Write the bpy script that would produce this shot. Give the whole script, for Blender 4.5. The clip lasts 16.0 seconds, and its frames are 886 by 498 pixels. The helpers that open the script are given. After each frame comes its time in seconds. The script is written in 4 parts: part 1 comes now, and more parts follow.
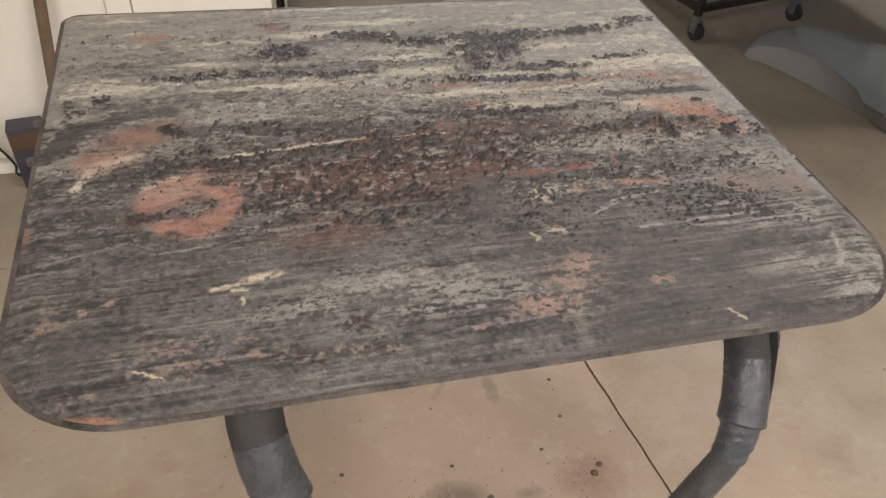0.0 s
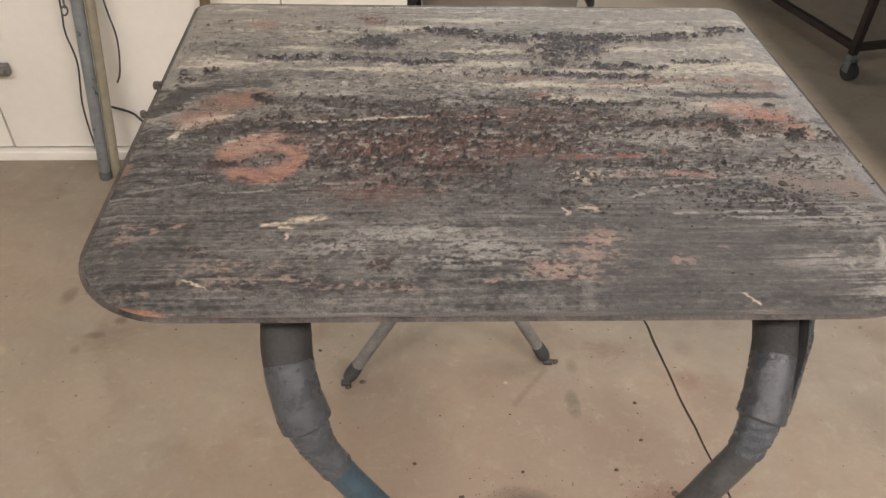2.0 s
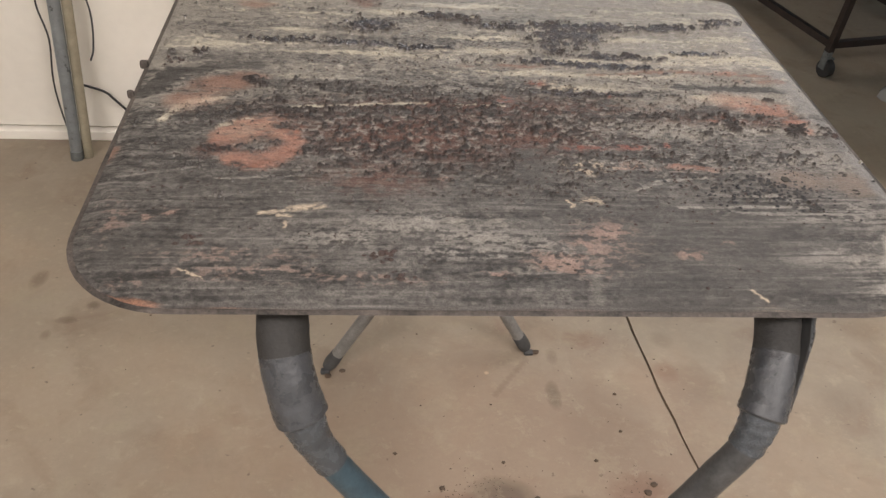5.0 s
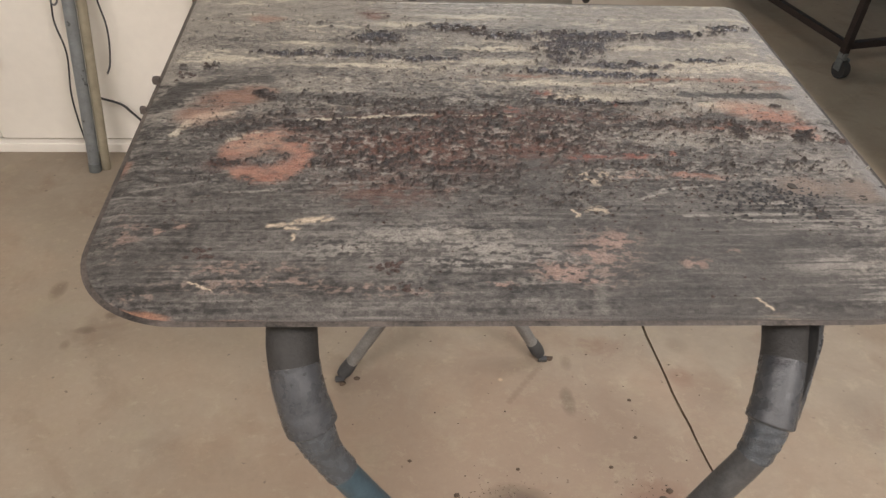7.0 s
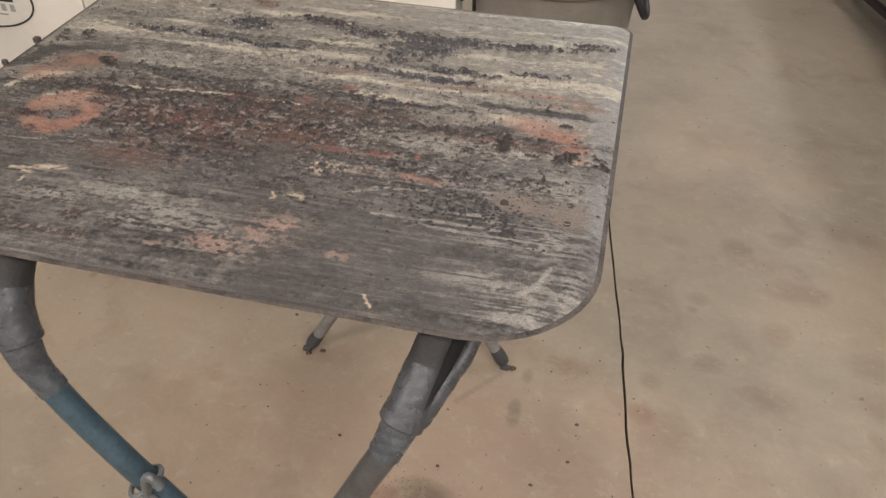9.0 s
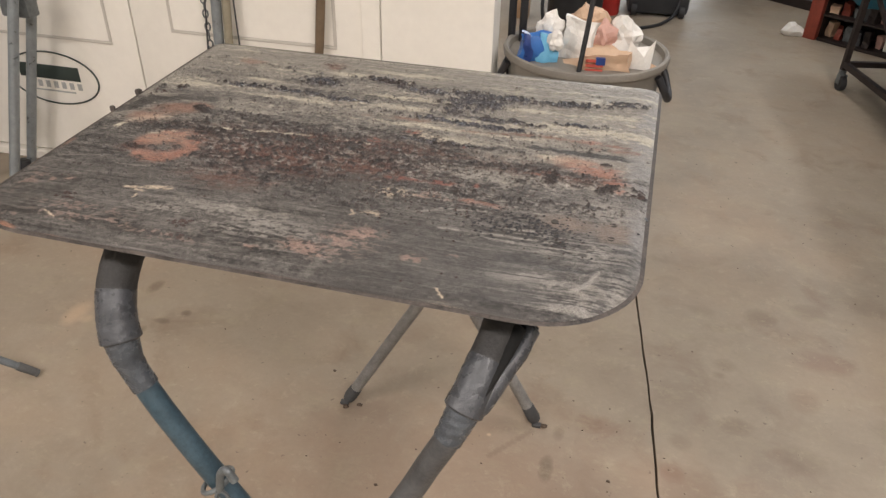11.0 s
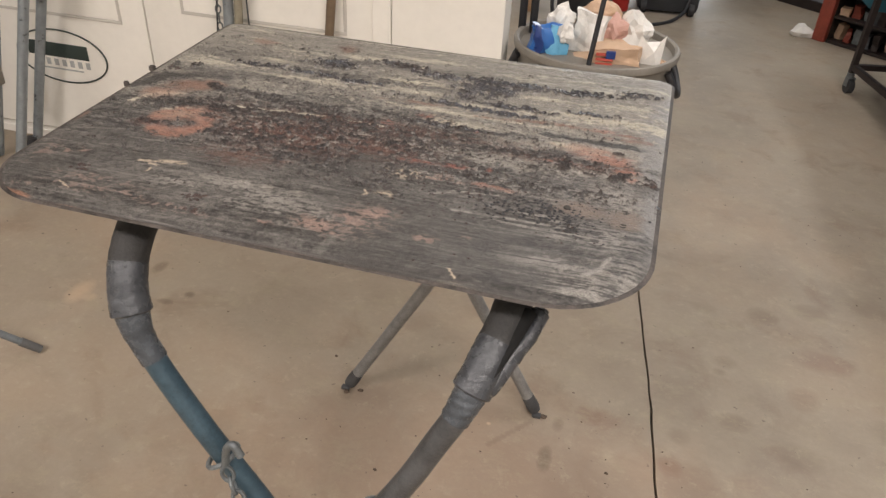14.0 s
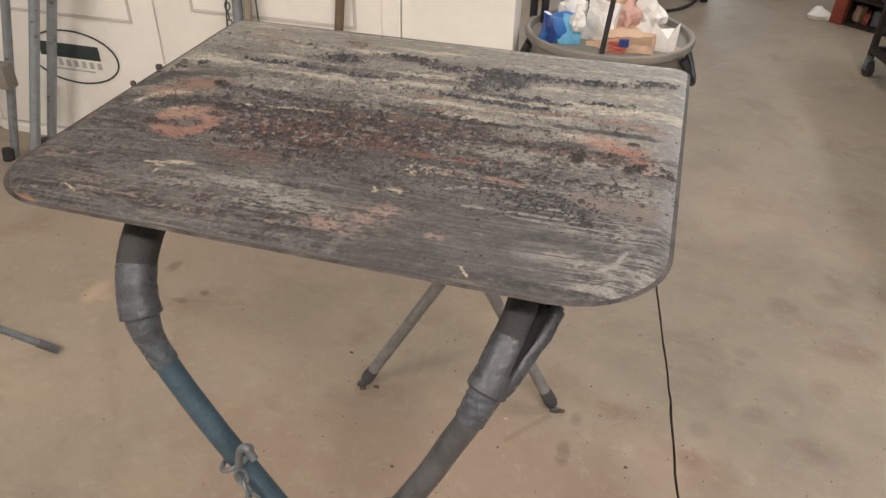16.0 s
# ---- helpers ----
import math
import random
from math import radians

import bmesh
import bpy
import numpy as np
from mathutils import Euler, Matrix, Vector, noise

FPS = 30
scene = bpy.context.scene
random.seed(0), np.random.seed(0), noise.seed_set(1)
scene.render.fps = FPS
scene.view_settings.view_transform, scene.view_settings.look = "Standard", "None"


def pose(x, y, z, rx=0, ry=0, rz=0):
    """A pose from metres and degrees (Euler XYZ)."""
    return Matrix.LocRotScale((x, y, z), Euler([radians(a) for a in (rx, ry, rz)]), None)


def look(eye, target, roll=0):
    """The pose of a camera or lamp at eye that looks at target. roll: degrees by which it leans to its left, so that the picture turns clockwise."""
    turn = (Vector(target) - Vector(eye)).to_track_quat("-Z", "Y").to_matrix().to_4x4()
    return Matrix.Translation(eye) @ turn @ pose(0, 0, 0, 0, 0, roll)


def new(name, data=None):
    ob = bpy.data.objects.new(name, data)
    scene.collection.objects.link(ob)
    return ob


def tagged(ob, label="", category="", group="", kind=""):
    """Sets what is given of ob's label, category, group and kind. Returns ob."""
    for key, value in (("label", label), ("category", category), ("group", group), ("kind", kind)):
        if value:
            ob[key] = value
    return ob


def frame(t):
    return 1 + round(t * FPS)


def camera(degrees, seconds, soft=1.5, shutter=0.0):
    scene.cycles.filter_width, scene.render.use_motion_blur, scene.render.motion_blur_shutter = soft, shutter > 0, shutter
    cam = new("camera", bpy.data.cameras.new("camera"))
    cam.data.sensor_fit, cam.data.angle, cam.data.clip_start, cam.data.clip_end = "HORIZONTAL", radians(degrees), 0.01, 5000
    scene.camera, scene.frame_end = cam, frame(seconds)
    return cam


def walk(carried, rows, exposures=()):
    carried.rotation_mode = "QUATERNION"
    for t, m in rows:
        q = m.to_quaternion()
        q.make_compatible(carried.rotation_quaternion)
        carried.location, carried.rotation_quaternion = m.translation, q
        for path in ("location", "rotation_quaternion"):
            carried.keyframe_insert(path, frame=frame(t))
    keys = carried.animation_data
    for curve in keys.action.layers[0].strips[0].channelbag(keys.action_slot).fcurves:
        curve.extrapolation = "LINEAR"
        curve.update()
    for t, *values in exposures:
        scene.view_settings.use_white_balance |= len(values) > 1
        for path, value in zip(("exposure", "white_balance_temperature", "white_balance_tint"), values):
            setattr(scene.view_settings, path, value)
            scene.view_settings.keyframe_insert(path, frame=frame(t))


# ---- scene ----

# ---- camera ----
cam = camera(62.0, 16.0, soft=1.4)
# seconds, eye x y z, yaw, pitch, roll
ROWS = [
    (0, -0.1888, -0.6944, 1.5080, -17.98, -41.51, 5.23),
    (0.5, -0.1517, -0.7159, 1.5003, -11.54, -41.81, 3.28),
    (1, -0.1226, -0.7709, 1.4868, -4.85, -41.92, 0.46),
    (1.5, -0.1141, -0.8130, 1.4867, -1.43, -41.81, 0.99),
    (2, -0.1006, -0.7931, 1.4957, -3.81, -39.66, 1.78),
    (2.5, -0.1033, -0.7805, 1.4932, -6.07, -39.90, 3.27),
    (3, -0.0985, -0.7775, 1.4890, -7.22, -40.57, 3.53),
    (3.5, -0.1022, -0.7812, 1.4864, -6.95, -41.07, 3.22),
    (3.7, -0.1029, -0.7820, 1.4906, -6.53, -40.53, 3.40),
    (5.8, -0.1409, -0.7715, 1.4836, -6.73, -40.63, 5.51),
    (6, -0.1406, -0.7708, 1.4906, -5.52, -41.20, 5.09),
    (6.5, -0.1532, -0.7649, 1.4963, -5.08, -41.48, 4.50),
    (7, -0.1204, -0.7787, 1.4952, -5.11, -40.17, 2.95),
    (7.5, -0.0399, -0.8230, 1.4903, -4.28, -38.88, 0.84),
    (8, 0.0682, -0.8339, 1.4766, -3.59, -39.36, -1.09),
    (8.5, 0.2019, -0.7792, 1.5030, -0.34, -42.83, 4.89),
    (9, 0.3646, -0.7874, 1.5229, 11.41, -40.43, 1.45),
    (9.5, 0.3872, -0.8703, 1.4956, 19.26, -37.39, 0.50),
    (10, 0.3598, -0.9168, 1.5119, 13.83, -34.58, -0.33),
    (12.3, 0.3438, -0.9356, 1.5117, 14.19, -32.60, 2.58),
    (12.5, 0.3409, -0.9314, 1.5098, 14.57, -32.45, 1.78),
    (13, 0.3369, -0.9404, 1.5078, 14.19, -33.44, 3.41),
    (13.5, 0.3411, -0.9435, 1.5045, 13.71, -33.70, 2.99),
    (14, 0.3394, -0.9457, 1.5023, 13.43, -33.77, 3.08),
    (14.5, 0.3382, -0.9406, 1.5084, 13.32, -33.64, 3.86),
    (15, 0.3363, -0.9342, 1.5024, 13.64, -33.89, 3.46),
    (15.5, 0.3304, -0.9285, 1.4971, 14.63, -34.29, 2.39),
    (16, 0.3390, -0.9266, 1.4963, 14.85, -34.39, 1.28),
]


def aim(x, y, z, yaw, pitch, roll):
    a, b = radians(yaw), radians(pitch)
    ahead = Vector((-math.sin(a) * math.cos(b), math.cos(a) * math.cos(b), math.sin(b)))
    eye = Vector((x, y, z))
    return look(eye, eye + ahead, roll)


walk(cam, [(t, aim(*row)) for t, *row in ROWS])

# ---- light ----
world = bpy.data.worlds.new("world")
scene.world = world
world.use_nodes = True
world.node_tree.nodes["Background"].inputs[0].default_value = (0.75, 0.85, 1.0, 1)
world.node_tree.nodes["Background"].inputs[1].default_value = 0.3
CEILING = 3.9


def area(name, x, y, z, sx, sy, power, colour, rx=0, ry=0, rz=0):
    lamp = bpy.data.lights.new(name, "AREA")
    lamp.shape, lamp.size, lamp.size_y = "RECTANGLE", sx, sy
    lamp.energy, lamp.color = power, colour
    ob = new(name, lamp)
    ob.matrix_world = pose(x, y, z, rx, ry, rz)
    return ob


scene.view_settings.exposure = 0.40
# x, y, watts, turn: the lamps run along the shop or across it
# all unseen; those at x -2.1, 2.3 and -1.6 are added fill
LAMPS = [(-2.1, -2.6, 104, 90), (2.3, -2.7, 86, 90), (1.5, -1.5, 40, 0), (1.5, 1.5, 26, 0), (-1.6, 3.8, 30, 0), (2.1, 6.7, 26, 90), (3.0, 4.0, 36, 0)]
for fx, fy, watts, turn in LAMPS:
    area("tube_light", fx, fy, CEILING - 0.16, 0.35, 2.3, watts, (1.0, 0.91, 0.87) if fy < 3.9 else (0.93, 0.96, 1.0), 0, 0, turn)

# ---- materials ----


def material(name, rough=0.6, metal=0.0):
    m = bpy.data.materials.new(name)
    m.use_nodes = True
    n = m.node_tree.nodes
    b = n["Principled BSDF"]
    b.inputs["Roughness"].default_value, b.inputs["Metallic"].default_value = rough, metal
    return m, m.node_tree, b


def node(tree, kind, *links, **values):
    """A node; links: (input, socket or value)."""
    n = tree.nodes.new(kind)
    for key, value in values.items():
        setattr(n, key, value)
    for key, value in links:
        if isinstance(value, bpy.types.NodeSocket):
            tree.links.new(value, n.inputs[key])
        else:
            n.inputs[key].default_value = value
    return n


def coords(tree, scale=(1, 1, 1), source="Object"):
    c = tree.nodes.new("ShaderNodeTexCoord")
    return node(tree, "ShaderNodeMapping", ("Vector", c.outputs[source]), ("Scale", scale)).outputs[0]


def noise_at(tree, where, scale, detail=6.0, rough=0.6, distort=0.0):
    return node(tree, "ShaderNodeTexNoise", ("Vector", where), ("Scale", scale), ("Detail", detail), ("Roughness", rough), ("Distortion", distort)).outputs[0]


def ramp(tree, value, low, high, a=0.0, b=1.0):
    n = node(tree, "ShaderNodeMapRange", ("Value", value), ("From Min", low), ("From Max", high), ("To Min", a), ("To Max", b))
    n.clamp = True
    return n.outputs[0]


def mix(tree, fac, a, b, kind="MIX"):
    n = tree.nodes.new("ShaderNodeMix")
    n.data_type, n.blend_type = "RGBA", kind
    for i, value in ((0, fac), (6, a), (7, b)):
        if isinstance(value, bpy.types.NodeSocket):
            tree.links.new(value, n.inputs[i])
        else:
            n.inputs[i].default_value = value if i == 0 else (*value, 1)
    return n.outputs[2]


def calc(tree, op, a, b=0.0):
    n = tree.nodes.new("ShaderNodeMath")
    n.operation = op
    for i, value in ((0, a), (1, b)):
        if isinstance(value, bpy.types.NodeSocket):
            tree.links.new(value, n.inputs[i])
        else:
            n.inputs[i].default_value = value
    return n.outputs[0]


def bump(tree, shader, height, strength=0.3, distance=0.002):
    n = node(tree, "ShaderNodeBump", ("Height", height), ("Strength", strength), ("Distance", distance))
    tree.links.new(n.outputs[0], shader.inputs["Normal"])


def simple(name, colour, rough=0.6, metal=0.0, vary=0.15, scale=18.0, relief=0.15):
    """A plain surface with mottling at two scales, fine relief and uneven gloss."""
    m, t, b = material(name, rough, metal)
    w = coords(t)
    big, fine = noise_at(t, w, scale), noise_at(t, w, scale * 9, 4)
    both = calc(t, "ADD", calc(t, "MULTIPLY", big, 0.65), calc(t, "MULTIPLY", fine, 0.35))
    dark = tuple(c * (1 - vary) for c in colour)
    light = tuple(min(1, c * (1 + vary)) for c in colour)
    t.links.new(mix(t, ramp(t, both, 0.35, 0.65), dark, light), b.inputs["Base Color"])
    t.links.new(ramp(t, big, 0.3, 0.7, max(0.05, rough - 0.1), min(1, rough + 0.1)), b.inputs["Roughness"])
    if relief:
        bump(t, b, fine, relief)
    return m


def concrete():
    m, t, b = material("concrete", 0.75)
    w = coords(t)
    big = noise_at(t, w, 0.9, 6, 0.6)
    mid = noise_at(t, w, 4.5, 8, 0.65, 0.4)
    fine = noise_at(t, w, 60, 6, 0.7)
    base = mix(t, ramp(t, big, 0.35, 0.65), (0.222, 0.180, 0.138), (0.326, 0.272, 0.210))
    base = mix(t, ramp(t, mid, 0.35, 0.7), base, mix(t, 0.5, base, (0.40, 0.35, 0.28)))
    blot = noise_at(t, w, 5.0, 6, 0.6, 0.5)
    base = mix(t, ramp(t, blot, 0.54, 0.70, 0, 0.5), base, (0.20, 0.140, 0.102))
    warm = noise_at(t, w, 1.7, 5, 0.6, 0.3)
    base = mix(t, ramp(t, warm, 0.48, 0.68, 0, 0.45), base, (0.36, 0.265, 0.185))
    sep = node(t, "ShaderNodeSeparateXYZ", ("Vector", w))

    def stained(base, rows, colour, ragged):
        """Stains: centre, radii, strength; ragged: how far the mottling eats into their outline."""
        for cx, cy, rx, ry, much in rows:
            dx, dy = calc(t, "DIVIDE", calc(t, "SUBTRACT", sep.outputs[0], cx), rx), calc(t, "DIVIDE", calc(t, "SUBTRACT", sep.outputs[1], cy), ry)
            d = calc(t, "ADD", calc(t, "MULTIPLY", dx, dx), calc(t, "MULTIPLY", dy, dy))
            d = calc(t, "ADD", d, calc(t, "MULTIPLY", calc(t, "SUBTRACT", mid, 0.5), ragged))
            base = mix(t, ramp(t, d, 1.5, 0.1, 0, much), base, colour)
        return base

    # dust-brown ground under the stand, broad soft darker patches, then oil, footmarks and drips
    base = stained(base, ((0.15, 0.15, 0.75, 0.40, 0.45),), (0.285, 0.190, 0.130), 2.5)
    base = stained(base, ((0.44, 0.29, 0.12, 0.14, 0.40), (0.70, 0.41, 0.07, 0.07, 0.35), (-0.18, 0.46, 0.10, 0.04, 0.35), (0.16, 0.50, 0.10, 0.03, 0.35)), (0.19, 0.140, 0.102), 1.5)
    base = stained(base, ((0.152, 0.100, 0.075, 0.045, 0.80), (0.322, 0.383, 0.018, 0.042, 0.60), (0.340, 0.510, 0.016, 0.028, 0.45), (0.325, 0.085, 0.035, 0.016, 0.55), (-0.955, 0.655, 0.030, 0.014, 0.55), (-0.90, 0.71, 0.018, 0.016, 0.6), (-0.99, 0.60, 0.014, 0.018, 0.4), (-1.075, 0.812, 0.022, 0.036, 0.5)), (0.110, 0.078, 0.055), 4.0)
    base = stained(base, ((0.040, 0.085, 0.06, 0.03, 0.60), (0.473, 0.090, 0.075, 0.050, 0.65), (0.442, 0.575, 0.055, 0.035, 0.50), (0.25, 0.62, 0.06, 0.03, 0.25), (0.639, 0.459, 0.030, 0.035, 0.45)), (0.190, 0.105, 0.072), 5.0)
    # round damp blots on the open floor
    base = stained(base, ((0.931, 1.198, 0.050, 0.045, 0.50), (1.089, 1.266, 0.055, 0.045, 0.40), (0.811, 0.665, 0.045, 0.034, 0.45), (0.66, 0.566, 0.03, 0.03, 0.35), (0.80, 0.919, 0.035, 0.03, 0.35), (0.97, 0.582, 0.06, 0.05, 0.35), (0.78, 0.87, 0.02, 0.015, 0.4), (1.30, 1.35, 0.08, 0.06, 0.35), (1.25, 0.75, 0.07, 0.05, 0.35), (0.741, 1.182, 0.04, 0.03, 0.25), (0.66, 0.75, 0.07, 0.06, 0.25)), (0.165, 0.125, 0.092), 1.2)
    base = stained(base, ((1.096, 1.009, 0.085, 0.048, 0.50), (1.014, 0.820, 0.045, 0.050, 0.40), (0.83, 0.45, 0.05, 0.04, 0.30)), (0.220, 0.140, 0.105), 1.2)
    base = stained(base, ((-1.24, 0.615, 0.035, 0.06, 0.60), (-1.19, 0.60, 0.02, 0.02, 0.4), (0.158, 0.457, 0.006, 0.005, 0.8)), (0.55, 0.40, 0.27), 0.8)
    # a scuffed line dragged from a foot of the stand
    base = stained(base, tuple((0.268 - 0.095 * k / 9, 0.50 - 0.113 * k / 9, 0.009, 0.010, 0.32) for k in range(10)), (0.130, 0.088, 0.062), 1.0)
    speck = noise_at(t, w, 42, 2, 0.5)
    base = mix(t, ramp(t, speck, 0.71, 0.76, 0, 0.6), base, (0.10, 0.075, 0.055))
    pale = noise_at(t, w, 15, 6, 0.75, 0.2)
    base = mix(t, ramp(t, pale, 0.56, 0.72, 0, 0.45), base, (0.43, 0.375, 0.275))
    smear = node(t, "ShaderNodeMapping", ("Vector", w), ("Scale", (7, 11, 1)), ("Rotation", (0, 0, 0.5))).outputs[0]
    base = mix(t, ramp(t, noise_at(t, smear, 1.0, 7, 0.75, 0.25), 0.52, 0.70, 0, 0.40), base, (0.37, 0.325, 0.225))
    base = mix(t, ramp(t, noise_at(t, smear, 0.55, 6, 0.7, 0.5), 0.54, 0.70, 0, 0.22), base, (0.165, 0.130, 0.100))
    fleck = node(t, "ShaderNodeMapping", ("Vector", w), ("Scale", (26, 40, 1)), ("Rotation", (0, 0, 0.6))).outputs[0]
    base = mix(t, calc(t, "MULTIPLY", ramp(t, noise_at(t, fleck, 1.0, 6, 0.7, 0.2), 0.58, 0.70), ramp(t, big, 0.40, 0.60, 0.1, 0.5)), base, (0.43, 0.38, 0.275))
    base = mix(t, ramp(t, fine, 0.3, 0.7, 0, 0.16), base, (0.15, 0.12, 0.09))
    t.links.new(base, b.inputs["Base Color"])
    t.links.new(ramp(t, mid, 0.3, 0.7, 0.5, 0.8), b.inputs["Roughness"])
    bump(t, b, fine, 0.12, 0.001)
    return m


CONCRETE = concrete()
WHITE = simple("white_door_paint", (0.88, 0.85, 0.785), 0.45, vary=0.04, scale=3, relief=0.04)
WALL = simple("shop_wall", (0.55, 0.54, 0.50), 0.8, vary=0.08, scale=4)
SEAM = simple("dark_gap", (0.05, 0.045, 0.04), 0.9)
TAPE = simple("grey_tape", (0.060, 0.064, 0.071), 0.28, vary=0.25, scale=40, relief=0.4)
STEEL = simple("worn_grey_tube", (0.15, 0.165, 0.17), 0.45, 0.3, vary=0.3, scale=45, relief=0.3)
RUBBER = simple("black_rubber", (0.03, 0.03, 0.032), 0.7, vary=0.3)
BLACK = simple("black_plastic", (0.022, 0.022, 0.025), 0.5, vary=0.3)
BIN = simple("grey_bin_plastic", (0.215, 0.198, 0.172), 0.55, vary=0.15, scale=14)
CARTMETAL = simple("brown_black_steel", (0.035, 0.026, 0.024), 0.5, 0.4, vary=0.4)

# ---- building ----


def grid_bm(verts, faces):
    bm = bmesh.new()
    vs = [bm.verts.new(v) for v in verts]
    for f in faces:
        bm.faces.new([vs[i] for i in f])
    bm.normal_update()
    return bm


def box_bm(x0, x1, y0, y1, z0, z1, bevel=0.0):
    bm = bmesh.new()
    bmesh.ops.create_cube(bm, size=1.0, matrix=Matrix.Translation(((x0 + x1) / 2, (y0 + y1) / 2, (z0 + z1) / 2)) @ Matrix.Diagonal((x1 - x0, y1 - y0, z1 - z0, 1)))
    if bevel:
        bmesh.ops.bevel(bm, geom=bm.edges[:], offset=bevel, segments=2, profile=0.6, affect="EDGES")
    return bm


def tube_bm(points, radius, sides=16, caps=True, wobble=0.0, seed=0):
    """A tube along points; radius a number or one per point."""
    rng = random.Random(seed)
    pts = [Vector(p) for p in points]
    rads = radius if isinstance(radius, (list, tuple)) else [radius] * len(pts)
    bm, rings, up = bmesh.new(), [], None
    for i, p in enumerate(pts):
        d = (pts[min(i + 1, len(pts) - 1)] - pts[max(i - 1, 0)]).normalized()
        if up is None:
            up = d.orthogonal().normalized()
        up = (up - d * up.dot(d)).normalized()
        side = d.cross(up)
        ring = []
        for k in range(sides):
            a = 2 * math.pi * k / sides
            r = rads[i] * (1 + wobble * rng.uniform(-1, 1))
            ring.append(bm.verts.new(p + (up * math.cos(a) + side * math.sin(a)) * r))
        rings.append(ring)
    for a, b in zip(rings, rings[1:]):
        for k in range(sides):
            bm.faces.new((a[k], a[(k + 1) % sides], b[(k + 1) % sides], b[k]))
    if caps:
        bm.faces.new(rings[0][::-1])
        bm.faces.new(rings[-1])
    bmesh.ops.recalc_face_normals(bm, faces=bm.faces[:])
    return bm


def smooth_path(points, n=6):
    """Catmull-Rom through the points."""
    p = [Vector(q) for q in points]
    p = [p[0] * 2 - p[1]] + p + [p[-1] * 2 - p[-2]]
    out = []
    for i in range(1, len(p) - 2):
        for k in range(n):
            u = k / n
            out.append(0.5 * ((2 * p[i]) + (p[i + 1] - p[i - 1]) * u + (2 * p[i - 1] - 5 * p[i] + 4 * p[i + 1] - p[i + 2]) * u * u + (3 * p[i] - p[i - 1] - 3 * p[i + 1] + p[i + 2]) * u ** 3))
    return out + [p[-2]]


def mesh_of(name, bm, mat, smooth=True):
    me = bpy.data.meshes.new(name)
    bm.to_mesh(me)
    bm.free()
    me.materials.append(mat)
    for poly in me.polygons:
        poly.use_smooth = smooth
    if smooth:
        me.set_sharp_from_angle(angle=radians(38))
    return me


def thing(name, label, category, group="", kind="", at=(0, 0, 0), turn=0.0):
    ob = new(name)
    ob.matrix_world = pose(*at, 0, 0, turn)
    return tagged(ob, label, category, group, kind)


def part(name, bm, mat, parent, label="", smooth=True):
    ob = new(name, mesh_of(name, bm, mat, smooth))
    ob.parent = parent
    return tagged(ob, label) if label else ob


def solid(name, bm, mat, label, category, group="", kind="", smooth=True, at=(0, 0, 0), turn=0.0):
    ob = new(name, mesh_of(name, bm, mat, smooth))
    ob.matrix_world = pose(*at, 0, 0, turn)
    return tagged(ob, label, category, group, kind)


def structure(name, bm, mat, label, category, smooth=False):
    return solid(name, bm, mat, label, category, kind="structure", smooth=smooth)


# ---- panel surface ----


def vnoise(x, y, seed):
    """Smooth value noise over arrays, about 0 to 1."""
    rng = np.random.RandomState(seed)
    table = rng.rand(256, 256)
    xi, yi = np.floor(x).astype(int), np.floor(y).astype(int)
    fx, fy = x - xi, y - yi
    fx, fy = fx * fx * (3 - 2 * fx), fy * fy * (3 - 2 * fy)
    a, b = table[xi % 256, yi % 256], table[(xi + 1) % 256, yi % 256]
    c, d = table[xi % 256, (yi + 1) % 256], table[(xi + 1) % 256, (yi + 1) % 256]
    return (a * (1 - fx) + b * fx) * (1 - fy) + (c * (1 - fx) + d * fx) * fy


def step(v, low, high):
    u = np.clip((v - low) / (high - low), 0, 1)
    return u * u * (3 - 2 * u)


def ellipses(x, y, rows, hard=0.45):
    """The strongest of some soft ellipses (centre, radii, turn in degrees) at each place."""
    total = np.zeros_like(x)
    for cx, cy, rx, ry, turn in rows:
        c, s = math.cos(radians(turn)), math.sin(radians(turn))
        dx, dy = x - cx, y - cy
        d = np.hypot((dx * c + dy * s) / rx, (dy * c - dx * s) / ry)
        total = np.maximum(total, np.clip((1 + hard - d) / (2 * hard), 0, 1))
    return total


def fbm(x, y, seed, octaves=4, rough=0.62):
    total, size, norm = 0.0, 1.0, 0.0
    for k in range(octaves):
        total = total + size * vnoise(x * 2 ** k + 31 * k, y * 2 ** k + 17 * k, seed + k)
        norm, size = norm + size, size * rough
    return total / norm


def spread(v):
    """Noise brought to mean 0 and deviation 1."""
    return (v - v.mean()) / v.std()


def soft(v, width=0.25):
    return step(v, -width, width)


def strokes(x, y, rows, hard=0.5):
    """The strongest of some soft strokes (from, to, half width) at each place."""
    total = np.zeros_like(x)
    for x0, y0, x1, y1, w in rows:
        dx, dy = x1 - x0, y1 - y0
        u = np.clip(((x - x0) * dx + (y - y0) * dy) / (dx * dx + dy * dy), 0, 1)
        d = np.hypot(x - x0 - u * dx, y - y0 - u * dy) / w
        total = np.maximum(total, np.clip((1 + hard - d) / (2 * hard), 0, 1))
    return total


